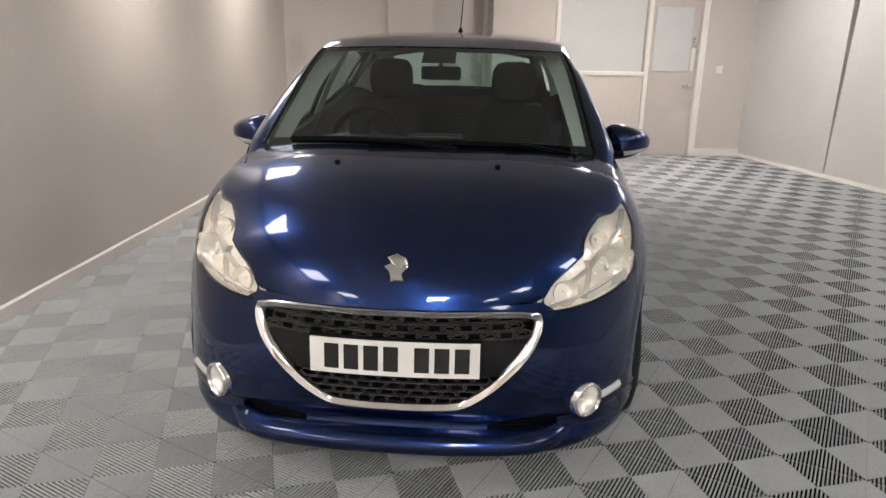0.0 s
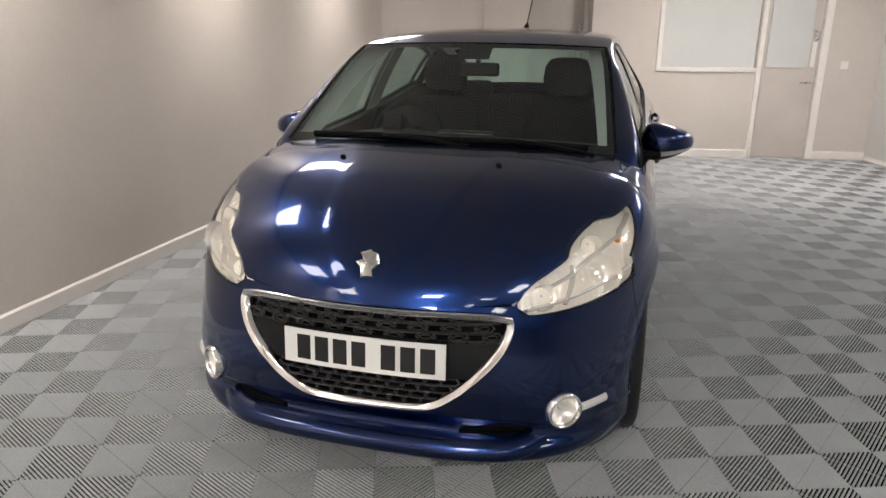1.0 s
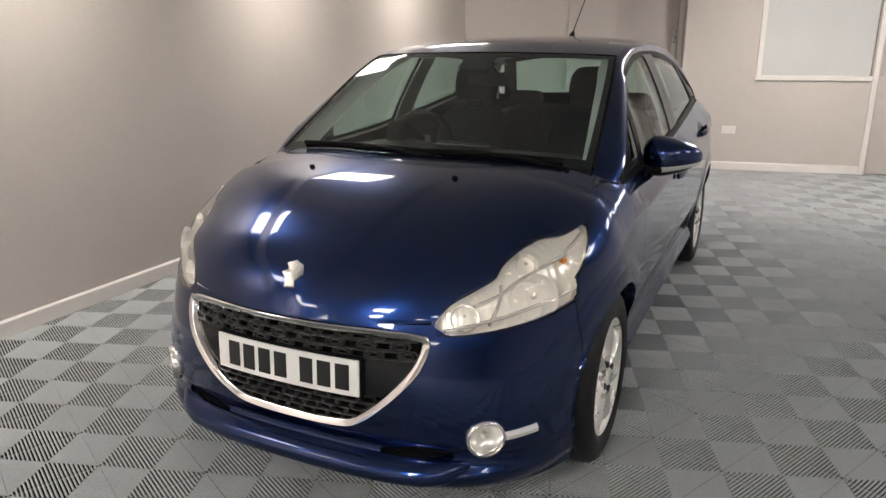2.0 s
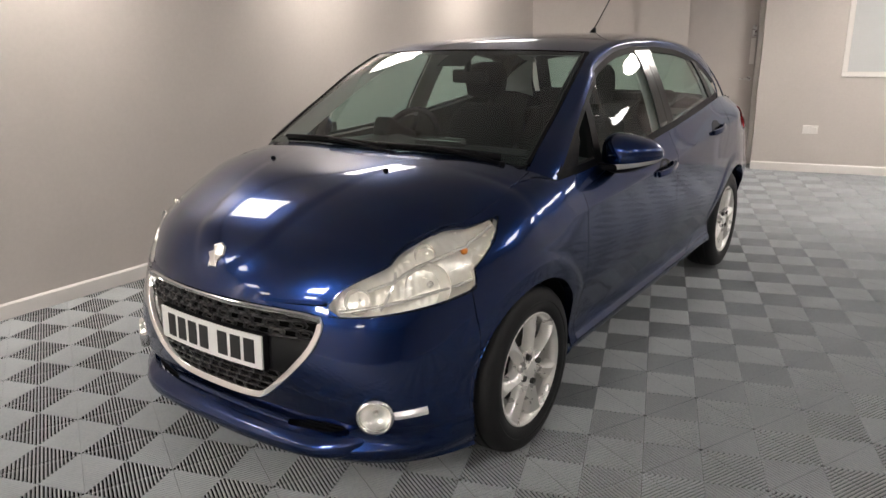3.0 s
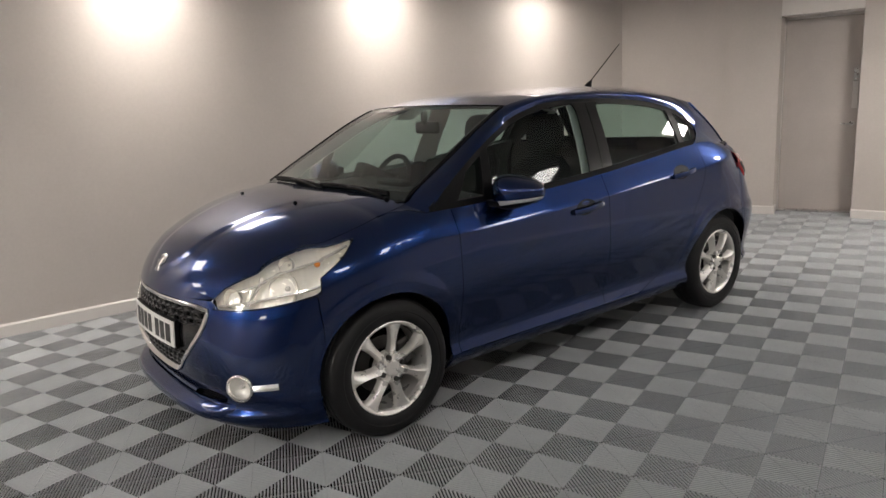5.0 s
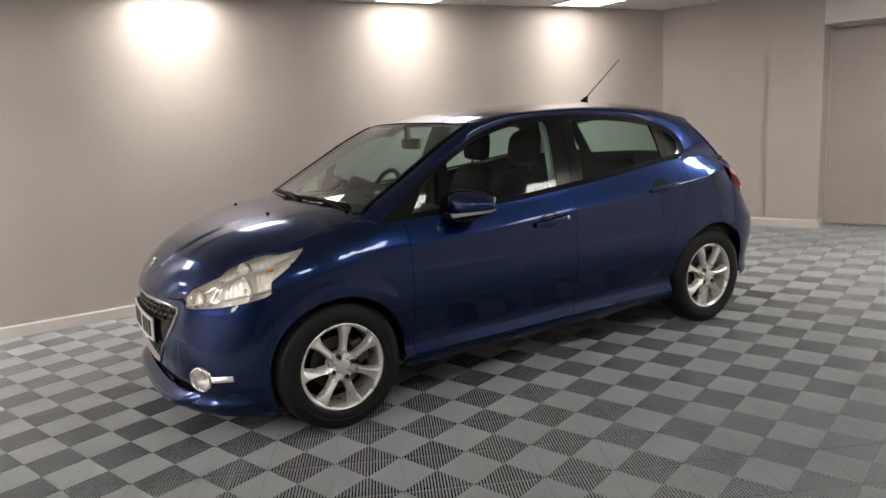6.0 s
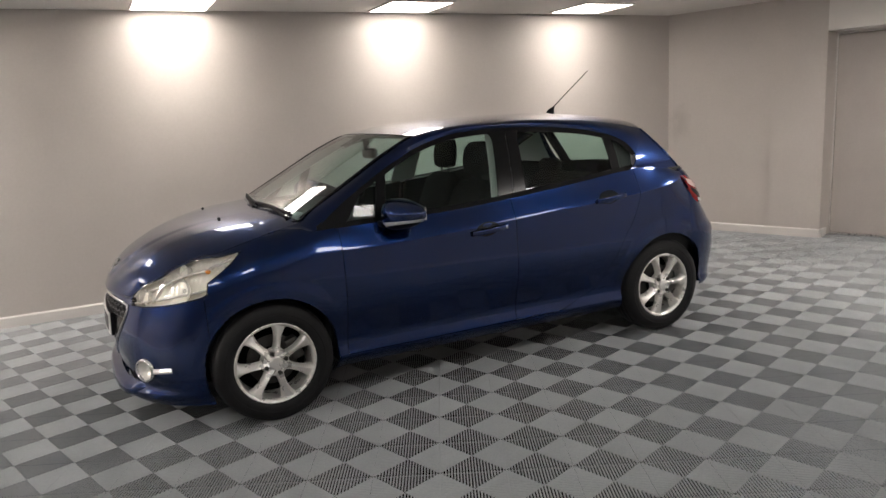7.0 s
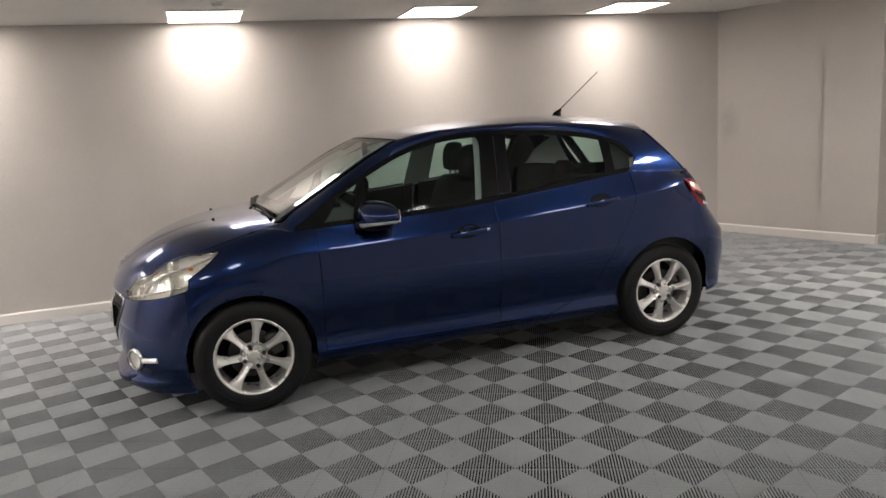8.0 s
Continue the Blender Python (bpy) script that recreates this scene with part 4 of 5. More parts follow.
def spoke():
    """One blade from the hub to the rim, proud of the barrel, along +z."""
    bm = bmesh.new()
    rows = [(0.030, 0.027, -0.016), (0.055, 0.0225, -0.012), (0.085, 0.0170, -0.010), (0.115, 0.0165, -0.009), (0.145, 0.0200, -0.009), (0.168, 0.0260, -0.010), (0.182, 0.033, -0.012), (0.196, 0.046, -0.014)]
    rings = []
    for r, w, x in rows:
        rings.append([bm.verts.new(q) for q in ((x - 0.036, -w * 1.1, r), (x - 0.012, -w, r), (x + 0.003, -w * 0.75, r), (x + 0.008, -w * 0.5, r), (x - 0.003, w * 0.45, r), (x - 0.016, w, r), (x - 0.036, w * 1.1, r))])
    for a, b in zip(rings, rings[1:]):
        for i in range(6):
            bm.faces.new((a[i], a[i + 1], b[i + 1], b[i]))
    bmesh.ops.recalc_face_normals(bm, faces=bm.faces[:])
    bm.normal_update()
    if sum(f.normal.x for f in bm.faces) < 0:
        bmesh.ops.reverse_faces(bm, faces=bm.faces[:])
    return bm


TYRE = [(-0.185, 0.205), (-0.190, 0.225), (-0.188, 0.262), (-0.178, 0.288), (-0.160, 0.300), (-0.135, 0.304), (-0.132, 0.299), (-0.126, 0.299), (-0.123, 0.305), (-0.096, 0.306), (-0.093, 0.300), (-0.087, 0.300), (-0.084, 0.306), (-0.055, 0.305), (-0.052, 0.299), (-0.046, 0.299), (-0.043, 0.304), (-0.022, 0.300), (-0.006, 0.290), (0.003, 0.268), (0.006, 0.250), (0.004, 0.247), (0.005, 0.243), (0.003, 0.225), (-0.004, 0.208), (-0.010, 0.203)]


def wheel(y, side, spin):
    w = new("wheel")
    w.parent = car
    w.matrix_basis = Matrix.Translation((side * 0.835, y, 0.306)) @ Matrix.Rotation(0 if side > 0 else math.pi, 4, "Z") @ Matrix.Rotation(radians(spin), 4, "X")
    w["label"] = "seven-spoke silver alloy wheel with black tyre"
    part("tyre", lathe(TYRE, 72), RUBBER, w, "black road tyre", smooth=True, angle=40)
    rim = part("rim", lathe([(-0.014, 0.190), (-0.006, 0.197), (-0.003, 0.203), (-0.006, 0.208), (-0.02, 0.206), (-0.035, 0.198), (-0.034, 0.189)], 72, True), ALLOY, w, smooth=True, angle=40)
    part("barrel", lathe([(-0.035, 0.197), (-0.17, 0.192), (-0.172, 0.186), (-0.035, 0.189)], 48, True), ALLOY, w, "silver inner rim barrel", smooth=True, angle=40)
    for i in range(7):
        s_ = part("spoke", spoke(), ALLOY, rim, smooth=True, angle=50)
        s_.matrix_basis = Matrix.Rotation(2 * math.pi * i / 7, 4, "X")
    part("hub", lathe([(-0.06, 0.072), (-0.024, 0.069), (-0.015, 0.063), (-0.013, 0.036), (-0.008, 0.034), (-0.003, 0.031), (0.000, 0.022), (0.001, 0.001)], 48), ALLOY, w, "silver centre cap", smooth=True, angle=40)
    for i in range(4):
        b_ = bmesh.new()
        bmesh.ops.create_cone(b_, cap_ends=True, segments=12, radius1=0.0125, radius2=0.0105, depth=0.016, matrix=Matrix.Rotation(radians(28 + 90 * i), 4, "X") @ Matrix.Translation((-0.009, 0, 0.053)) @ Matrix.Rotation(radians(90), 4, "Y"))
        part("wheel_bolt", b_, BOLT, w, "dark wheel bolt in the hub")
    part("brake_disc", lathe([(-0.088, 0.07), (-0.088, 0.128), (-0.098, 0.128), (-0.098, 0.07)], 48), DISC, w, "grey steel brake disc", smooth=True, angle=30)
    cal = bmesh.new()
    box(cal, (-0.12, -0.06, 0.085), (-0.058, 0.06, 0.152), bevel=0.012)
    cal.transform(Matrix.Rotation(radians(-spin - 70), 4, "X"))
    part("brake_caliper", cal, DISC, w, "grey brake caliper")
    # added black disc darkens the open barrel as shade would
    part("barrel_back", lathe([(-0.15, 0.19), (-0.15, 0.02)], 40), BLACK, w, "black disc for the shade behind the spokes")
    return w


wheel(0.0, 1, -11)
wheel(2.538, 1, 14)
wheel(0.0, -1, 9)
wheel(2.538, -1, 30)

# underbody
ub = B((-0.60, -0.42, 0.19), (0.60, 2.85, 0.30), bevel=0.03)
part("underbody", ub, BLACK, car, "black underbody")

# ---- cabin ----
part("cabin_floor", B((-0.74, 0.45, 0.30), (0.74, 2.85, 0.36), bevel=0.01), CABIN, car)
part("firewall", B((-0.70, 0.30, 0.28), (0.70, 0.42, 0.93), bevel=0.01), CABIN, car)


def dash_pt(u, v):
    y = 0.20 + 0.62 * v
    hump = 0.03 * math.exp(-(((u * 2 - 1) * 0.72 + 0.36) / 0.17) ** 2) * min(1, max(0, (v - 0.4) * 3))
    z = 0.965 + 0.0 * v - 0.16 * max(0, v - 0.82) ** 1.2 * 4 + hump
    return (u * 2 - 1) * 0.72, y, z - 0.02 * abs(u * 2 - 1) ** 4


dash = solid(part("dashboard", patch(dash_pt, 40, 20), CABIN, car, "dark grey dashboard top", smooth=True), 0.05)
part("dash_face", B((-0.72, 0.70, 0.55), (0.72, 0.80, 0.90), bevel=0.03), CABIN, car)
part("dash_screen", B((-0.13, 0.60, 0.955), (0.13, 0.66, 1.00), bevel=0.012), GLOSS_BLACK, dash, "gloss black central display")
part("screen_trim", B((-0.125, 0.596, 0.985), (0.125, 0.603, 0.992), bevel=0.002), SATIN, dash, "silver display trim")


def tor(R, r, m, n=36, k_=10, a0=0, a1=360):
    bm = bmesh.new()
    full = a1 - a0 >= 360
    rings = []
    for i in range(n + (0 if full else 1)):
        a = radians(a0 + (a1 - a0) * i / n)
        c = Vector((R * math.cos(a), 0, R * math.sin(a)))
        d = c.normalized()
        rings.append([bm.verts.new(m @ (c + d * r * math.cos(2 * math.pi * j / k_) + Vector((0, r * math.sin(2 * math.pi * j / k_), 0)))) for j in range(k_)])
    for i in range(n):
        a_, b_ = rings[i], rings[(i + 1) % len(rings)]
        for j in range(k_):
            bm.faces.new((a_[j], a_[(j + 1) % k_], b_[(j + 1) % k_], b_[j]))
    bmesh.ops.recalc_face_normals(bm, faces=bm.faces[:])
    return bm


SW = Matrix.Translation((-0.36, 0.86, 0.93)) @ Matrix.Rotation(radians(-25), 4, "X")
sw = part("steering_wheel", tor(0.172, 0.016, SW), BLACK, car, "black three-spoke steering wheel", smooth=True)
hubm = box(bmesh.new(), (-0.07, -0.02, -0.06), (0.07, 0.015, 0.06), m=SW, bevel=0.02)
for lo, hi in (((-0.165, -0.008, -0.02), (-0.06, 0.008, 0.025)), ((0.06, -0.008, -0.02), (0.165, 0.008, 0.025)), ((-0.025, -0.008, -0.165), (0.025, 0.008, -0.05))):
    box(hubm, lo, hi, m=SW, bevel=0.004)
part("wheel_hub", hubm, BLACK, sw)
part("wheel_trim", box(bmesh.new(), (-0.05, 0.014, -0.10), (0.05, 0.02, -0.07), m=SW, bevel=0.004), SATIN, sw, "silver wheel trim")
part("column", box(bmesh.new(), (-0.05, -0.25, -0.05), (0.05, -0.01, 0.05), m=SW, bevel=0.02), BLACK, sw)


def pad(bm, rows, n=18, p=3.2):
    """A cushion lofted through (centre, half width, half depth) rows along its height."""
    rings = []
    for c, a, b in rows:
        ring = []
        for i in range(n):
            t = 2 * math.pi * i / n
            ct, st = math.cos(t), math.sin(t)
            ring.append(bm.verts.new(Vector(c) + Vector((a * math.copysign(abs(ct) ** (2 / p), ct), b * math.copysign(abs(st) ** (2 / p), st), 0))))
        rings.append(ring)
    for r0, r1 in zip(rings, rings[1:]):
        for i in range(n):
            bm.faces.new((r0[i], r0[(i + 1) % n], r1[(i + 1) % n], r1[i]))
    bm.faces.new(rings[0][::-1])
    bm.faces.new(rings[-1])
    bmesh.ops.recalc_face_normals(bm, faces=bm.faces[:])
    return bm


def front_seat(x, y):
    s = new("front_seat")
    s.parent = car
    s.matrix_basis = Matrix.Translation((x, y, 0.385))
    s["label"] = "dark cloth front seat with headrest"
    part("seat_base", pad(bmesh.new(), [((0, -0.22, 0.02), 0.20, 0.20), ((0, -0.22, 0.08), 0.245, 0.26), ((0, -0.22, 0.16), 0.25, 0.265), ((0, -0.22, 0.20), 0.23, 0.24), ((0, -0.22, 0.21), 0.15, 0.15)]), CLOTH, s, smooth=True, angle=60)
    rows = []
    for q in range(11):
        v = q / 10
        z = 0.12 + 0.56 * v
        rows.append(((0, 0.02 + 0.19 * v, z), 0.245 - 0.055 * v**2 - (0.05 if q == 10 else 0), 0.062 - (0.03 if q in (0, 10) else 0)))
    part("backrest", pad(bmesh.new(), rows), CLOTH, s, smooth=True, angle=60)
    rows = [((0, 0.225, 0.715), 0.085, 0.028), ((0, 0.222, 0.73), 0.118, 0.046), ((0, 0.225, 0.80), 0.130, 0.052), ((0, 0.235, 0.87), 0.122, 0.048), ((0, 0.245, 0.905), 0.095, 0.036), ((0, 0.25, 0.915), 0.05, 0.015)]
    part("headrest", pad(bmesh.new(), rows), CLOTH, s, smooth=True, angle=60)
    for sx in (-0.055, 0.055):
        part("headrest_post", B((sx - 0.005, 0.215, 0.64), (sx + 0.005, 0.227, 0.74)), BLACK, s, "black headrest post")
    return s


front_seat(0.37, 1.22)
front_seat(-0.35, 1.365)
bench = new("rear_bench")
bench.parent = car
bench.matrix_basis = Matrix.Translation((0, 2.30, 0.36))
bench["label"] = "dark cloth rear bench"
part("seat_base", pad(bmesh.new(), [((0, -0.20, 0.0), 0.60, 0.22), ((0, -0.20, 0.15), 0.64, 0.24), ((0, -0.20, 0.20), 0.60, 0.2)], p=6), CLOTH, bench, smooth=True, angle=60)
part("backrest", pad(bmesh.new(), [((0, 0.03 + 0.02 * q, 0.12 + 0.075 * q), 0.62 - (0.02 * q if q < 7 else 0.2), 0.07 - (0.03 if q == 7 else 0)) for q in range(8)], p=6), CLOTH, bench, smooth=True, angle=60)
for sx in (-0.36, 0.36):
    part("headrest", pad(bmesh.new(), [((sx, 0.20, 0.64), 0.11, 0.04), ((sx, 0.205, 0.70), 0.125, 0.045), ((sx, 0.21, 0.735), 0.09, 0.03)]), CLOTH, bench, smooth=True, angle=60)
part("parcel_shelf", B((-0.60, 2.52, 0.93), (0.60, 2.90, 0.95), bevel=0.005), CABIN, car)
# door linings and pillar trims inside
for nm, y0, y1 in (("front_door_card", 0.44, 1.39), ("rear_door_card", 1.44, 2.25)):
    pair(nm, patch(lambda u, v, a=y0, b=y1: (side_x(a + (b - a) * u, 0.34 + 0.52 * v + (TOP(a + (b - a) * u)[1] - 0.87) * v) - 0.075, a + (b - a) * u, 0.34 + (TOP(a + (b - a) * u)[1] + 0.008 - 0.34) * v), 16, 12, flip=-1), CABIN, thick=0.02, label="dark grey door lining")
pair("pillar_trim", patch(lambda u, v: Vector(rail_pt(u * 0.95 + 0.03, 0.3)) + Vector((-0.028 - 0.075 * v, 0.05 * v, -0.014 - 0.02 * v)), 40, 4, flip=-1), LINING, thick=0.006, label="pale grey pillar trim")
pair("b_pillar_trim", patch(lambda u, v: Vector(glass_strip(1.318, 1.51, 0.0, -0.045, 0.075, 0.05)(u, v)), 4, 10, flip=-1), LINING, thick=0.006, label="pale grey door pillar trim")
pair("c_pillar_trim", patch(lambda u, v: Vector(c_pillar_pt(0.05 + 0.8 * u, v)) - Vector((0.045, 0.01, 0.0)), 8, 8, flip=-1), LINING, thick=0.006)
pair("quarter_trim", patch(glass_strip(2.20, 2.36, -0.02, -0.05, 0.03, 0.045), 6, 6, flip=-1), CABIN, thick=0.008, label="dark grey quarter lining")
pair("rear_trim", patch(lambda u, v: (side_x(2.30 + 0.5 * u, 0.5 + 0.5 * v) - 0.07, 2.30 + 0.5 * u, 0.5 + 0.55 * v), 6, 6, flip=-1), CABIN, thick=0.01)
# driving mirror
rv = part("interior_mirror", B((-0.098, 0.87, 1.228), (0.098, 0.905, 1.292), bevel=0.014, seg=3), BLACK, car, "black interior mirror")
part("mirror_stem", box(bmesh.new(), (-0.010, 0.85, 1.280), (0.010, 0.885, 1.352), bevel=0.005), BLACK, rv)

# ---- head lamps ----
def outward(x, z):
    a, b = Vector(nose_at_x(max(0.0, abs(x) - 0.02), z)), Vector(nose_at_x(abs(x) + 0.02, z))
    d = (b - a).normalized()
    o = Vector((d.y, -d.x, 0))
    return Vector((o.x if x >= 0 else -o.x, o.y, 0))


def aim(p, o):
    """A pose at p with x pointing along o and z up."""
    o = Vector(o).normalized()
    q = o.to_track_quat("X", "Z")
    return Matrix.Translation(p) @ q.to_matrix().to_4x4()


def shell_edge(v):
    return patch(lambda u, w: lamp_pt(u, v, 0.055 * w - 0.001), 28, 3, flip=-1)


def joined(*bms):
    out = bmesh.new()
    for q in bms:
        me_ = bpy.data.meshes.new("tmp")
        q.to_mesh(me_)
        q.free()
        out.from_mesh(me_)
        bpy.data.meshes.remove(me_)
    return out


lamps = []
for sx in (1, -1):
    h = new("headlamp")
    h.parent = car
    h["label"] = "clear headlamp with cream reflector and amber bulb"
    M = Matrix.Diagonal((sx, 1, 1, 1))

    def put(name, bm, material, label="", angle=40):
        if sx < 0:
            bm = mirrored(bm)
        return part(name, bm, material, h, label, smooth=True, angle=angle)

    def inner(u, v):
        d = 0.036 + 0.006 * math.sin(9 * u + 2) * math.sin(5 * v) + 0.0010 * math.sin(150 * u)
        return lamp_pt(0.01 + 0.97 * u, 1.07 * v - 0.03, d)

    put("housing", joined(patch(inner, 140, 20), shell_edge(-0.035), shell_edge(1.045)), BEZEL, "cream reflector housing")
    lens = put("lens", patch(lambda u, v: lamp_pt(u, 1.08 * v - 0.035, -0.003), 44, 18), LENS, "clear plastic lens")
    lens.visible_shadow = False
    for u, v, r, d in ((0.62, 0.36, 0.072, 0.030), (0.25, 0.45, 0.042, 0.028), (0.66, 0.84, 0.034, 0.024)):
        dish = lathe([(0.018, r), (0.012, r * 0.98), (-0.008, r * 0.8), (-0.022, r * 0.5), (-0.028, r * 0.16), (-0.006, r * 0.14), (-0.002, 0.002)], 36)
        p = lamp_pt(u, v, d)
        dish.transform(aim(p, (0.42, -0.88, 0.16)))
        put("reflector", dish, REFLECTOR, "bright bowl reflector")
    bulb = bmesh.new()
    bmesh.ops.create_uvsphere(bulb, u_segments=14, v_segments=10, radius=0.0125, matrix=Matrix.Translation(lamp_pt(0.82, 0.66, 0.018)))
    put("indicator_bulb", bulb, AMBER, "amber indicator bulb")
    for v0, u0, u1 in ((0.66, 0.30, 0.97), (0.16, 0.10, 0.82)):
        pts = [(lamp_pt(u0 + (u1 - u0) * i / 16, v0 + 0.06 * math.sin(math.pi * i / 16), 0.014), (0.6, -0.7, 0.3)) for i in range(17)]
        put("divider", sweep(pts, round_prof(0.006, 6, 1.0, 2.4)), REFLECTOR, "bright divider rib")
    pts = [(lamp_pt(0.36 + 0.10 * i / 8, 0.10 + 0.75 * i / 8, 0.014), (0.6, -0.7, 0.3)) for i in range(9)]
    put("divider", sweep(pts, round_prof(0.005, 6, 1.0, 2.4)), REFLECTOR)
    ring = [lamp_pt(i / 30, -0.035, -0.001) for i in range(31)]
    put("lamp_seal", sweep([(p, (0.6, -0.7, 0.3)) for p in ring], [(-0.0018, 0.001), (0.0018, 0.001), (0.0018, -0.012), (-0.0018, -0.012)]), BLACK, "thin black lamp seal")

# ---- grille ----
gr = new("grille")
gr.parent = car
gr["label"] = "black honeycomb grille in a chrome surround"
path = [(Vector(nose_at_x(x, z)), outward(x, z) + Vector((0, 0, 0.05))) for x, z in GRILLE]
part("chrome_surround", sweep(path, [(-0.011, 0.000), (-0.010, 0.006), (-0.006, 0.009), (0.009, 0.004), (0.014, 0.000), (0.016, -0.03), (-0.011, -0.02)], closed=True), CHROME, gr, "chrome grille surround", smooth=True, angle=50)
HALF = curve((0.318, 0.14), (0.330, 0.19), (0.348, 0.24), (0.42, 0.318), (0.500, 0.40), (0.585, 0.440), (0.62, 0.440), (0.644, 0.425))


def grille_pt(u, v, z0, z1, back):
    z = z0 + (z1 - z0) * v
    x = (2 * u - 1) * HALF(z)
    p = nose_at_x(x, z)
    return p[0], p[1] + back, z


# black sheet in place of the shaded space behind the cells
part("grille_backing", patch(lambda u, v: grille_pt(u, v, 0.318, 0.644, 0.06), 30, 14), SHADE_BLACK, gr, "black sheet for the shade behind the grille", smooth=True)
solid(part("grille_panel", patch(lambda u, v: grille_pt(u, v, 0.440, 0.553, 0.012), 34, 6), GLOSS_BLACK, gr, "smooth black panel behind the plate", smooth=True), 0.01)


def hexring(w, h, r, stadium=False):
    if stadium:
        pts = [(w * 0.5 * math.cos(a) * (1.0), h * 0.5 * math.sin(a)) for a in [2 * math.pi * i / 14 for i in range(14)]]
        pts = [(max(-w / 2, min(w / 2, x * 1.25)), y) for x, y in pts]
    else:
        pts = [(-w / 2, 0), (-w * 0.34, h / 2), (w * 0.34, h / 2), (w / 2, 0), (w * 0.34, -h / 2), (-w * 0.34, -h / 2)]
    return sweep([((x, 0, y), (0, -1, 0)) for x, y in pts], round_prof(r, 6, 1.0, 2.2), closed=True)


def as_mesh(name, bm, material):
    me = bpy.data.meshes.new(name)
    bm.to_mesh(me)
    bm.free()
    me.polygons.foreach_set("use_smooth", [True] * len(me.polygons))
    me.materials.append(material)
    return me


CELL = as_mesh("grille_cell", hexring(0.060, 0.0255, 0.0028), GRILL)
SLOT = as_mesh("grille_slot", hexring(0.030, 0.0125, 0.0014, True), DISC)
for row, (z, lim, lit) in enumerate(((0.568, 0.40, 1), (0.594, 0.405, 1), (0.620, 0.40, 1), (0.425, 0.30, 0), (0.399, 0.26, 0), (0.373, 0.22, 0), (0.347, 0.17, 0))):
    for k_ in range(-9, 10):
        x = 0.0485 * k_ + (0.02425 if row % 2 else 0)
        if abs(x) > lim:
            continue
        p = nose_at_x(x, z)
        o = outward(x, z)
        m_ = Matrix.Translation((p[0], p[1] + 0.016, z)) @ Matrix.Rotation(math.atan2(o.x, -o.y), 4, "Z")
        c_ = new("grille_cell", CELL)
        c_.parent = gr
        c_.matrix_basis = m_
        if lit and (k_ + row) % 2 == 0:
            c_ = new("grille_slot", SLOT)
            c_.parent = gr
            c_.matrix_basis = m_

# number plate with plain marks
plate = new("number_plate")
plate.parent = car
plate["label"] = "white front plate with plain black marks"


def bowed(x0, x1, z0, z1, out, thick, n=10):
    """A slab bent along the nose, its face that far before the grille."""
    bm = bmesh.new()
    cols = []
    for i in range(n + 1):
        x = x0 + (x1 - x0) * i / n
        y = -0.724 + 0.7 * (nose_at_x(x, 0.50)[1] + 0.724) - out
        cols.append([bm.verts.new((x + 0.003, y + dy - 0.06 * (0.503 - z), z)) for dy, z in ((0, z0), (0, z1), (thick, z1), (thick, z0))])
    for c0, c1 in zip(cols, cols[1:]):
        for j in range(4):
            bm.faces.new((c0[j], c1[j], c1[(j + 1) % 4], c0[(j + 1) % 4]))
    bm.faces.new(cols[0])
    bm.faces.new(cols[-1][::-1])
    bmesh.ops.recalc_face_normals(bm, faces=bm.faces[:])
    return bm


part("plate_board", bowed(-0.26, 0.26, 0.4475, 0.5585, 0.006, 0.006), PLATE, plate)
part("plate_holder", bowed(-0.264, 0.264, 0.4415, 0.5625, -0.001, 0.016), BLACK, plate, "black plate holder")
for i, x in enumerate((-0.192, -0.131, -0.070, -0.009, 0.085, 0.146, 0.207)):
    part("plate_mark", bowed(x - 0.0225, x + 0.0225, 0.4635, 0.5425, 0.0075, 0.003, 2), INK, plate)

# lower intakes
# the intakes' depth shade is this black sheet
part("intake_backing", whole(patch(lambda u, v: (lambda p: (p[0], p[1] + 0.05, p[2]))(nose_at_x(0.55 * u, 0.212 + 0.09 * v)), 20, 4)), SHADE_BLACK, car, "black sheet for the shade in the lower air intakes", smooth=True)
for z in (0.238, 0.248, 0.258, 0.268, 0.278):
    for sx in (1, -1):
        pts = [(Vector((sx * q[0], q[1] + 0.016, q[2])), (0, -1, 0)) for q in [nose_at_x(0.32 + 0.018 * i, z) for i in range(11)]]
        part("intake_bar", sweep(pts, [(-0.0016, 0.0), (0.0016, 0.0), (0.0016, -0.01), (-0.0016, -0.01)]), BLACK, car)

# lower lip bar under the intakes, with ends that turn up
pts = []
for i in range(-30, 31):
    x = 0.60 * i / 30
    z = 0.200 + 0.030 * max(0.0, (abs(x) - 0.44) / 0.16) ** 1.6
    q = nose_at_x(x, z)
    o = outward(x, z)
    pts.append((Vector(q) + o * (0.004 - 0.036 * max(0.0, (abs(x) - 0.42) / 0.18) ** 1.5), o))
part("front_lip", sweep(pts, [(-0.044, -0.034), (-0.028, 0.004), (-0.019, 0.014), (0.0, 0.020), (0.018, 0.017), (0.029, 0.006), (0.032, -0.020)]), PAINT, car, "blue lower lip bar", smooth=True, angle=60)

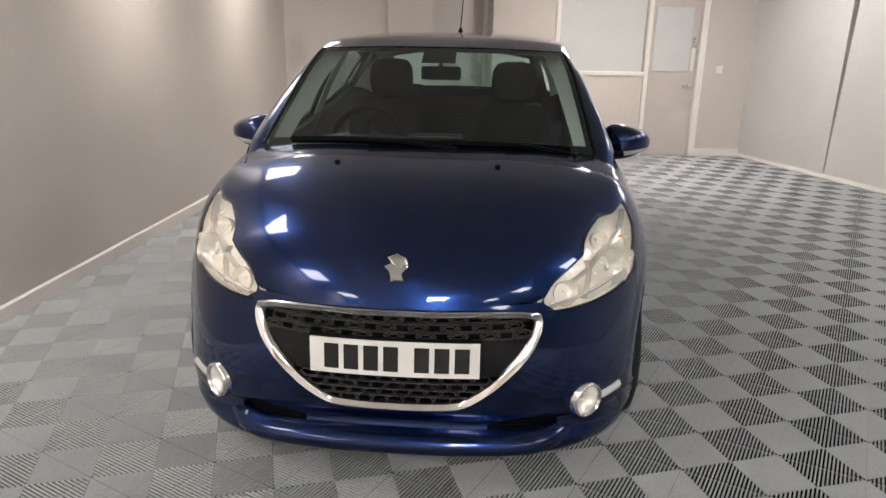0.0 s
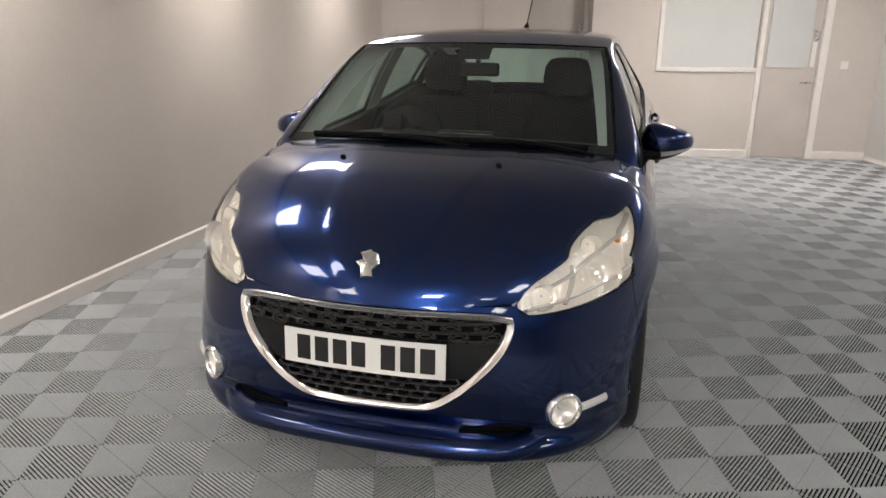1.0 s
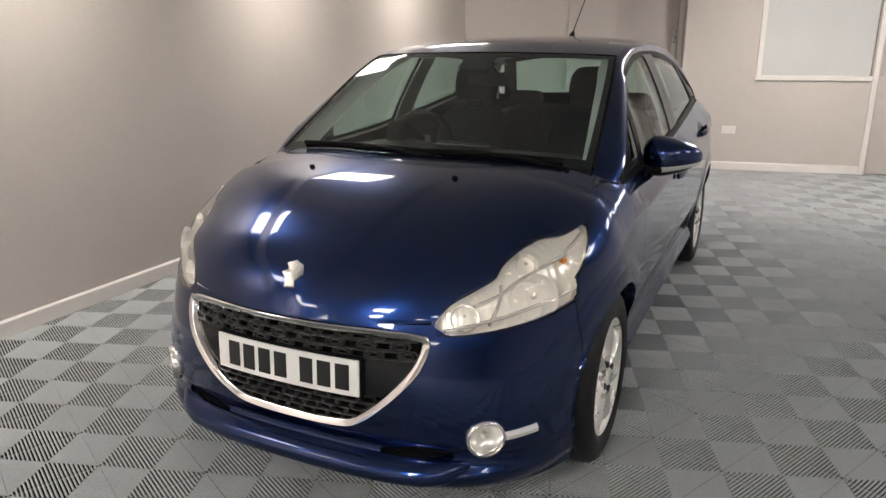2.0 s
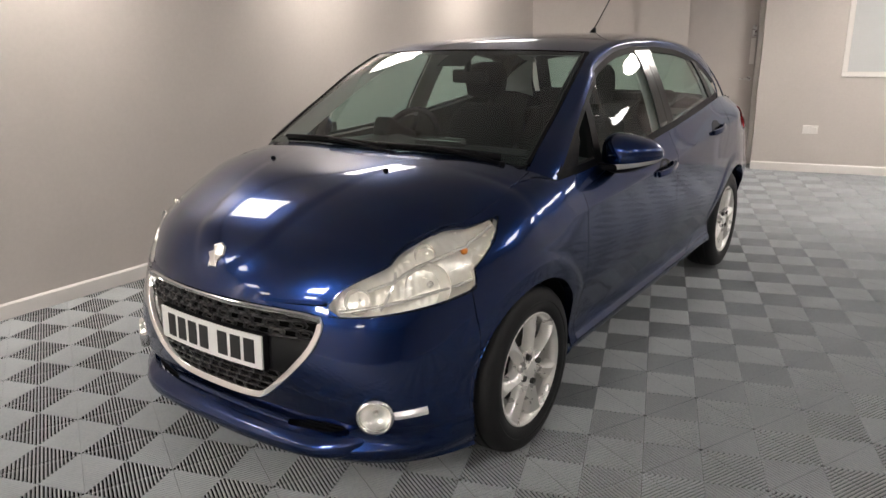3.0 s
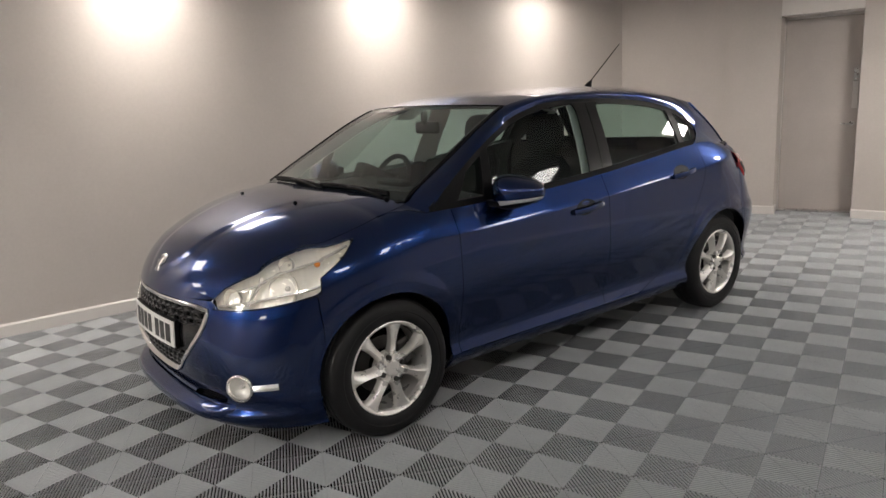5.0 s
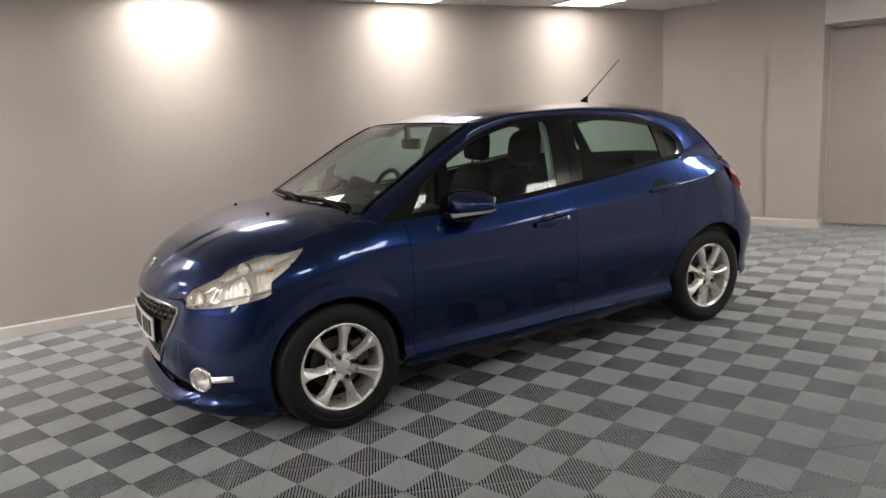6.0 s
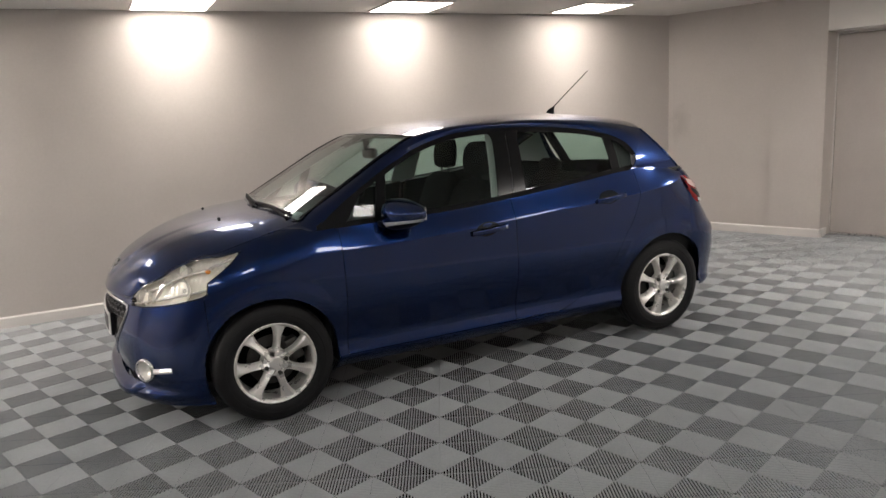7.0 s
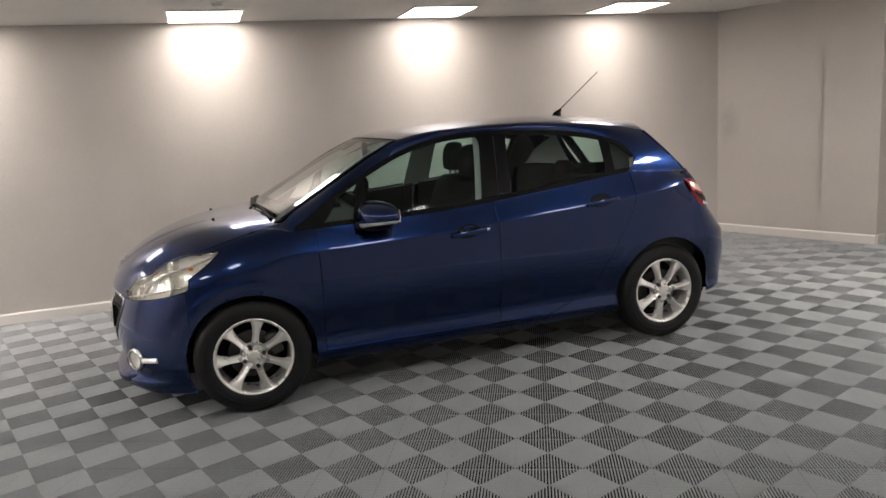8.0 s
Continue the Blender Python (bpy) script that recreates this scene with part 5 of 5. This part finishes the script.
# ---- fog lamps with chrome blades ----
for sx in (1, -1):
    f = new("fog_lamp")
    f.parent = car
    f["label"] = "round fog lamp in a chrome ring with blade"
    p = nose_at_x(0.607, 0.328)
    o = outward(0.607, 0.328)
    A = Matrix.Diagonal((sx, 1, 1, 1)) @ aim(Vector(p) + o * 0.004, o + Vector((0.12, 0, 0)))

    def turned(prof, n=36):
        b_ = lathe(prof, n)
        b_.transform(A)
        if sx < 0:
            bmesh.ops.reverse_faces(b_, faces=b_.faces[:])
        return b_
    part("ring", turned([(-0.03, 0.061), (0.004, 0.060), (0.011, 0.056), (0.012, 0.051), (0.006, 0.046), (-0.01, 0.044)]), CHROME, f, "chrome ring", smooth=True, angle=50)
    part("reflector", turned([(0.0, 0.045), (-0.012, 0.040), (-0.024, 0.024), (-0.028, 0.010), (-0.012, 0.008), (-0.010, 0.001)]), REFLECTOR, f, smooth=True, angle=50)
    ln = part("lens", turned([(0.002, 0.045), (0.010, 0.034), (0.014, 0.018), (0.015, 0.001)]), LENS, f, smooth=True)
    ln.visible_shadow = False
    pts = []
    for i in range(9):
        q = nose_at_x(0.655 + 0.070 * i / 8, 0.329 + 0.008 * i / 8)
        pts.append((Vector((sx * q[0], q[1], q[2])), Vector((sx * outward(q[0], q[2]).x, outward(q[0], q[2]).y, 0.15))))
    part("blade", sweep(pts, [(-0.014, -0.006), (-0.012, 0.006), (0.0, 0.011), (0.012, 0.006), (0.014, -0.006)]), STRIP, f, "silver blade", smooth=True, angle=40)

# ---- door mirrors ----
for sx in (1, -1):
    mm_ = new("door_mirror")
    mm_.parent = car
    mm_["label"] = "blue door mirror with chrome strip"

    def blob(cx, cy, cz, ax, ay, az, z0, z1, p=2.6, n=28, k_=14, grow=1.0):
        bm = bmesh.new()
        rings = []
        for j in range(k_ + 1):
            t = z0 + (z1 - z0) * j / k_
            c = max(0.0, 1 - abs(t) ** p) ** (1 / p)
            ring = []
            for i in range(n):
                a = 2 * math.pi * i / n
                ca, sa = math.cos(a), math.sin(a)
                x = ax * c * math.copysign(abs(ca) ** 0.95, ca) * (1.0 - 0.12 * (sa < 0) * abs(sa))
                y = ay * c * math.copysign(abs(sa) ** 0.95, sa)
                taper = 1.0 - 0.40 * (x / ax)
                ring.append(bm.verts.new((sx * (cx + x), cy + y + 0.25 * x, cz + az * t * taper)))
            rings.append(ring)
        for r0, r1 in zip(rings, rings[1:]):
            for i in range(n):
                bm.faces.new((r0[i], r0[(i + 1) % n], r1[(i + 1) % n], r1[i]))
        bm.faces.new(rings[0][::-1])
        bm.faces.new(rings[-1])
        bmesh.ops.remove_doubles(bm, verts=bm.verts[:], dist=0.0005)
        bmesh.ops.recalc_face_normals(bm, faces=bm.faces[:])
        return bm
    part("shell", blob(0.888, 0.710, 0.980, 0.114, 0.102, 0.074, -0.40, 1.0), PAINT, mm_, "blue mirror shell", smooth=True, angle=50)
    part("strip", blob(0.889, 0.709, 0.980, 0.115, 0.103, 0.074, -0.68, -0.40), STRIP, mm_, "bright silver strip", smooth=True, angle=50)
    part("base", blob(0.887, 0.710, 0.980, 0.112, 0.100, 0.074, -1.0, -0.68), BLACK, mm_, "black mirror underside", smooth=True, angle=50)
    bmm = bmesh.new()
    box(bmm, (0.775, 0.60, 0.920), (0.865, 0.72, 0.948), bevel=0.008)
    bmm.transform(Matrix.Diagonal((sx, 1, 1, 1)))
    bmesh.ops.recalc_face_normals(bmm, faces=bmm.faces[:])
    part("arm", bmm, BLACK, mm_)
    g_ = bmesh.new()
    box(g_, (0.825, 0.804, 0.945), (0.955, 0.814, 1.015), bevel=0.004)
    g_.transform(Matrix.Diagonal((sx, 1, 1, 1)))
    bmesh.ops.recalc_face_normals(g_, faces=g_.faces[:])
    part("mirror_glass", g_, CHROME, mm_, "mirror glass")

# ---- door handles ----
for doors, y0, y1, z0, z1 in ((fdoors, 1.125, 1.355, 0.822, 0.842), (rdoors, 1.985, 2.205, 0.912, 0.934)):
    for sx, d_ in zip((1, -1), doors):
        pts = []
        for i in range(15):
            s = i / 14
            y, z = y0 + (y1 - y0) * s, z0 + (z1 - z0) * s
            lift = 0.032 * math.sin(math.pi * min(1, max(0, s * 0.9 + 0.05))) ** 0.6
            pts.append((Vector((sx * (side_x(y, z) + lift), y, z)), (sx, 0, 0.1)))
        part("door_handle", sweep(pts, [(-0.014, -0.006), (-0.012, 0.004), (0.0, 0.008), (0.012, 0.004), (0.014, -0.006), (0.0, -0.010)]), PAINT, d_, "blue pull handle", smooth=True, angle=50)
        # flush black disc stands in for the shaded hollow in the blue door
        bmr = bmesh.new()
        ym, zm = (y0 + y1) / 2 - 0.012, (z0 + z1) / 2 + 0.010
        c_ = bmr.verts.new((sx * (side_x(ym, zm) + 0.0015), ym, zm))
        rim_ = []
        for i in range(24):
            a = 2 * math.pi * i / 24
            y, z = ym + 0.072 * math.cos(a), zm - 0.004 + 0.040 * math.sin(a) + 0.06 * math.cos(a) * 0.09
            rim_.append(bmr.verts.new((sx * (side_x(y, z) + 0.0015), y, z)))
        for i in range(24):
            bmr.faces.new((rim_[i], rim_[(i + 1) % 24], c_))
        bmesh.ops.recalc_face_normals(bmr, faces=bmr.faces[:])
        part("handle_shade", bmr, GLOSS_BLACK, d_, "black disc for the shade behind the handle")
        if doors is fdoors and sx > 0:
            yl, zl = y1 - 0.020, z1 - 0.002
            part("door_lock", pad(bmesh.new(), [((0, 0, 0.0), 0.011, 0.011), ((0, 0, 0.006), 0.010, 0.010), ((0, 0, 0.008), 0.006, 0.006)], n=16, p=2), SATIN, d_, "small silver lock", smooth=True, angle=40).matrix_basis = Matrix.Translation((side_x(yl, zl) + 0.020, yl, zl)) @ Matrix.Rotation(radians(90), 4, "Y")

# ---- tail lamps ----
def rear_body(y, z):
    if y <= 2.75:
        return (side_x(y, z), y, z)
    t = solve(lambda q: -tail(q, z)[1], -y)
    return tail(t, z)


T_LO = curve((0.0, 2.752, 0.915), (0.25, 2.790, 0.852), (0.5, 2.84, 0.818), (0.8, 2.905, 0.808), (1.0, 2.945, 0.815))
T_HI = curve((0.0, 2.715, 1.000), (0.25, 2.755, 0.998), (0.5, 2.82, 0.978), (0.8, 2.90, 0.915), (1.0, 2.955, 0.855))


def tl_pt(u, v, out):
    (ya, za), (yb, zb) = T_LO(u), T_HI(u)
    y, z = ya + (yb - ya) * v, za + (zb - za) * v
    p = rear_body(y, z)
    return p[0] + out, p[1] + out * 0.5, p[2]


for o in pair("tail_lamp", patch(lambda u, v: tl_pt(u, v, 0.012 * (1 - (2 * v - 1) ** 4)), 20, 14), RED_LENS, label="red tail lamp", thick=0.004):
    sx = 1 if sum(v.co.x for v in o.data.vertices) > 0 else -1
    for name, material, label, u0, u1, v0, v1 in (("light_band", PALE, "pale pink light band", 0.10, 0.62, 0.56, 0.86), ("dark_inset", GLOSS_BLACK, "dark gloss inset", 0.16, 0.66, 0.24, 0.46), ("reverse_lens", PLATE, "pale reversing lens", 0.45, 0.86, 0.08, 0.2)):
        b_ = patch(lambda u, v: tl_pt(u0 + (u1 - u0) * u, v0 + (v1 - v0) * v, 0.0025 + 0.012 * (1 - (2 * (v0 + (v1 - v0) * v) - 1) ** 4)), 12, 4)
        part(name, b_ if sx > 0 else mirrored(b_), material, o, label, smooth=True)
# rounded bead where the tailgate meets the rear pillar
pair("tailgate_edge", sweep([(Vector((0.572, 2.575, 1.312)).lerp(Vector((0.690, 2.840, 1.005)), i / 16) + Vector((0.022 * math.sin(math.pi * i / 16), 0, 0)), (0.7, 0.5, 0.5)) for i in range(17)], round_prof(0.006, 10)), PAINT, thick=0)

# ---- emblem, washers, wipers, aerial ----
def bonnet_at(x, y):
    best = None
    for i in range(61):
        v = i / 60
        xe = bonnet_pt(1.0, v)[0]
        u = min(1, abs(x) / xe)
        p = bonnet_pt(u, v)
        if best is None or abs(p[1] - y) < best[0]:
            best = (abs(p[1] - y), p)
    return Vector((x, best[1][1], best[1][2]))


ep = Vector((0.0, -0.648, 0.765))
EM = aim(ep, (0, -0.80, 0.60))
em = bmesh.new()
outline = [(a * 1.25, b) for a, b in [(-0.012, -0.044), (0.022, -0.042), (0.016, -0.020), (0.030, 0.004), (0.022, 0.036), (0.0, 0.048), (-0.024, 0.036), (-0.014, 0.016), (-0.034, 0.004), (-0.018, -0.014)]]
lo_ = [em.verts.new(EM @ Vector((0.0, a, b))) for a, b in outline]
hi_ = [em.verts.new(EM @ Vector((0.007, a * 0.86, b * 0.9))) for a, b in outline]
peak = em.verts.new(EM @ Vector((0.010, 0.0, 0.004)))
for i in range(len(outline)):
    em.faces.new((hi_[i], hi_[(i + 1) % len(outline)], peak))
em.faces.new(lo_[::-1])
for i in range(len(outline)):
    j = (i + 1) % len(outline)
    em.faces.new((lo_[i], lo_[j], hi_[j], hi_[i]))
bmesh.ops.recalc_face_normals(em, faces=em.faces[:])
part("emblem", em, SATIN, car, "plain chrome emblem shape")
for x in (-0.294, 0.294):
    p = bonnet_at(x, -0.118)
    wj = pad(bmesh.new(), [((x, p.y, p.z - 0.004), 0.012, 0.009), ((x, p.y, p.z + 0.006), 0.011, 0.008), ((x, p.y, p.z + 0.010), 0.006, 0.005)], n=12, p=2)
    part("washer_jet", wj, BLACK, car, "black washer jet", smooth=True, angle=40)


def on_screen(x, v, lift):
    b = Vector(UP(0.36 * v))
    p = screen_pt(min(1.0, abs(x) / b.x), v)
    n = Vector((0.0, -0.49, 0.87))
    return Vector((x, p.y, p.z)) + n * lift


for x0, x1, v0, v1, px in ((-0.56, 0.10, 0.050, 0.022, 0.12), (0.06, 0.58, 0.030, 0.030, 0.60)):
    w_ = new("wiper")
    w_.parent = car
    w_["label"] = "black windscreen wiper"
    pts = [(on_screen(x0 + (x1 - x0) * i / 12, v0 + (v1 - v0) * i / 12 + 0.01 * math.sin(math.pi * i / 12), 0.008), (0, -0.49, 0.87)) for i in range(13)]
    part("blade", sweep(pts, [(-0.006, -0.009), (-0.008, 0.002), (-0.003, 0.009), (0.003, 0.009), (0.008, 0.002), (0.006, -0.009)]), BLACK, w_, smooth=True, angle=40)
    xm = (x0 + x1) / 2
    a_ = on_screen(px, 0.0, 0.002) + Vector((0, -0.01, -0.004))
    c_ = on_screen(xm, (v0 + v1) / 2, 0.020)
    pts = [(a_.lerp(c_, i / 6) + Vector((0, 0, 0.003 * math.sin(math.pi * i / 6))), (0, -0.49, 0.87)) for i in range(7)]
    part("arm", sweep(pts, round_prof(0.008, 8, 1.0, 0.8)), BLACK, w_, smooth=True)
    piv = bmesh.new()
    bmesh.ops.create_cone(piv, cap_ends=True, segments=14, radius1=0.014, radius2=0.010, depth=0.02, matrix=Matrix.Translation(a_))
    part("pivot_cap", piv, BLACK, w_, smooth=True, angle=40)
# scuttle panel under the screen
solid(part("scuttle", whole(patch(lambda u, v: Vector((0.67 * u, 0.115 + 0.075 * u**2 + 0.07 * v, 1.000 - 0.012 * u**2 + 0.010 * v - 0.006)), 20, 3)), BLACK, car, "black scuttle panel", smooth=True), 0.01)

ab = pad(bmesh.new(), [((0.012, 2.255, 1.440), 0.022, 0.035), ((0.012, 2.262, 1.462), 0.016, 0.026), ((0.012, 2.285, 1.482), 0.008, 0.011)], n=16, p=2)
ae = part("aerial", ab, BLACK, car, "black roof aerial base", smooth=True, angle=50)
pts = [(Vector((0.012, 2.275, 1.474)).lerp(Vector((0.012, 2.591, 1.724)), i / 8), (1, 0, 0)) for i in range(9)]
part("aerial_rod", sweep(pts, round_prof(0.0035, 8)), BLACK, ae, smooth=True)


# ---- floor: ribbed interlocking tiles ----
GRID, QUAD, G_U, G_V = 18.8, 0.19864, -0.01988, 0.06631
# the ground sheet's blackness is the shade seen down the rib gaps
tagged(mesh_ob("floor", B((-3.2, -7.9, -0.08), (9.2, 7.4, -0.027)), PIT), "ground under the ribbed floor tiles, blackened for gap shade", "floor", kind="structure")
floor = bpy.data.objects["floor"]


def clip(poly, n, c):
    """Keep the part of a plan polygon with n.p <= c."""
    out = []
    for i, p in enumerate(poly):
        q = poly[(i + 1) % len(poly)]
        a, b = n[0] * p[0] + n[1] * p[1] - c, n[0] * q[0] + n[1] * q[1] - c
        if a <= 0:
            out.append(p)
        if (a < 0 < b) or (b < 0 < a):
            t = a / (a - b)
            out.append((p[0] + (q[0] - p[0]) * t, p[1] + (q[1] - p[1]) * t))
    return out


def tile_shape():
    """Verts and faces of one tile of two by two quarters with diagonal ribs."""
    vs, fs = [], []
    pitch, deep = 0.0128, 0.0070
    crown, half, slope = 0.0009, 0.0032, 0.0026
    e = 0.0006
    r2 = math.sqrt(0.5)
    for qi in (0, 1):
        for qj in (0, 1):
            x0, y0 = qi * QUAD, qj * QUAD
            sq = [(x0 + e, y0 + e), (x0 + QUAD - e, y0 + e), (x0 + QUAD - e, y0 + QUAD - e), (x0 + e, y0 + QUAD - e)]
            s = 1 if (qi + qj) % 2 == PARITY else -1
            n = (r2, -s * r2)
            cx, cy = x0 + QUAD / 2, y0 + QUAD / 2
            mid = n[0] * cx + n[1] * cy
            t = (s * r2, r2) if s == 1 else (-r2, r2)
            tm = t[0] * cx + t[1] * cy
            for kk in range(-11, 12):
                c = mid + kk * pitch
                for lo, hi in ((-half, -crown), (-crown, crown), (crown, half)):
                    band = clip(clip(sq, n, c + hi), (-n[0], -n[1]), -(c + lo))
                    if len(band) < 3:
                        continue
                    for poly in (clip(band, t, tm - 0.0013), clip(band, (-t[0], -t[1]), -(tm + 0.0013))):
                        m_ = len(poly)
                        if m_ < 3:
                            continue
                        off = [abs(n[0] * px + n[1] * py - c) for px, py in poly]
                        b = len(vs)
                        vs += [(px, py, -slope * max(0.0, q - crown) / (half - crown)) for (px, py), q in zip(poly, off)]
                        fs.append(tuple(range(b, b + m_)))
                        for i in range(m_):
                            j = (i + 1) % m_
                            if off[i] > half - 1e-6 and off[j] > half - 1e-6:
                                k_ = len(vs)
                                vs += [(*poly[i], -deep), (*poly[j], -deep)]
                                fs.append((b + i, k_, k_ + 1, b + j))
            # cross web under the ribs
            web = clip(clip(sq, t, t[0] * cx + t[1] * cy + 0.0022), (-t[0], -t[1]), -(t[0] * cx + t[1] * cy - 0.0022))
            b = len(vs)
            vs += [(px, py, -0.010) for px, py in web]
            fs.append(tuple(range(b, b + len(web))))
    return vs, fs


PARITY = 1
tv, tf = tile_shape()
tile_mesh = bpy.data.meshes.new("floor_tile")
tile_mesh.from_pydata(tv, [], tf)
tile_mesh.materials.append(TILE)
cg, sg = math.cos(radians(GRID)), math.sin(radians(GRID))


def tile_origin(i, j):
    u, v = G_U + 2 * QUAD * i, G_V + 2 * QUAD * j
    return cg * u - sg * v, sg * u + cg * v


ROOM = [p_lf, p_rf, p_b1, p_b0, p_d1, p_d0, p_c1, p_c0, p_lr]


def in_room(x, y, grow):
    for (t, d) in (LEFT, RIGHT, (270.0, 7.6)):
        if math.cos(radians(t)) * x + math.sin(radians(t)) * y > d + grow:
            return False
    return math.cos(radians(100)) * x + math.sin(radians(100)) * y < 6.5 + grow


cells = []
for i in range(-30, 40):
    for j in range(-30, 40):
        ox, oy = tile_origin(i, j)
        cx_, cy_ = ox + cg * QUAD - sg * QUAD, oy + sg * QUAD + cg * QUAD
        if in_room(cx_, cy_, 0.22):
            near = abs((cx_ - 1.6) * 0.75 + (cy_ + 0.4) * -0.66) * 0.6 + abs(Vector((cx_ - 1.9, cy_ - 0.6)).length)
            cells.append((near, i, j, ox, oy))
cells.sort()
for _, i, j, ox, oy in cells[:300]:
    ob = new("tile", tile_mesh)
    ob.parent = floor
    ob.matrix_basis = Matrix.Translation((ox, oy, 0)) @ Matrix.Rotation(radians(GRID), 4, "Z")
tva = np.array(tv)
base_xy = np.stack([cg * tva[:, 0] - sg * tva[:, 1], sg * tva[:, 0] + cg * tva[:, 1], tva[:, 2]], 1)
av, af = [], []
for _, i, j, ox, oy in cells[300:]:
    b = len(av)
    av.extend((base_xy + (ox, oy, 0)).tolist())
    af.extend([tuple(b + k_ for k_ in f) for f in tf])
far = bpy.data.meshes.new("floor_tiles")
far.from_pydata(av, [], af)
far.materials.append(TILE)
fo = new("floor_tiles", far)
fo.parent = floor
tagged(fo, "grey ribbed interlocking tiles towards the walls", kind="stuff")
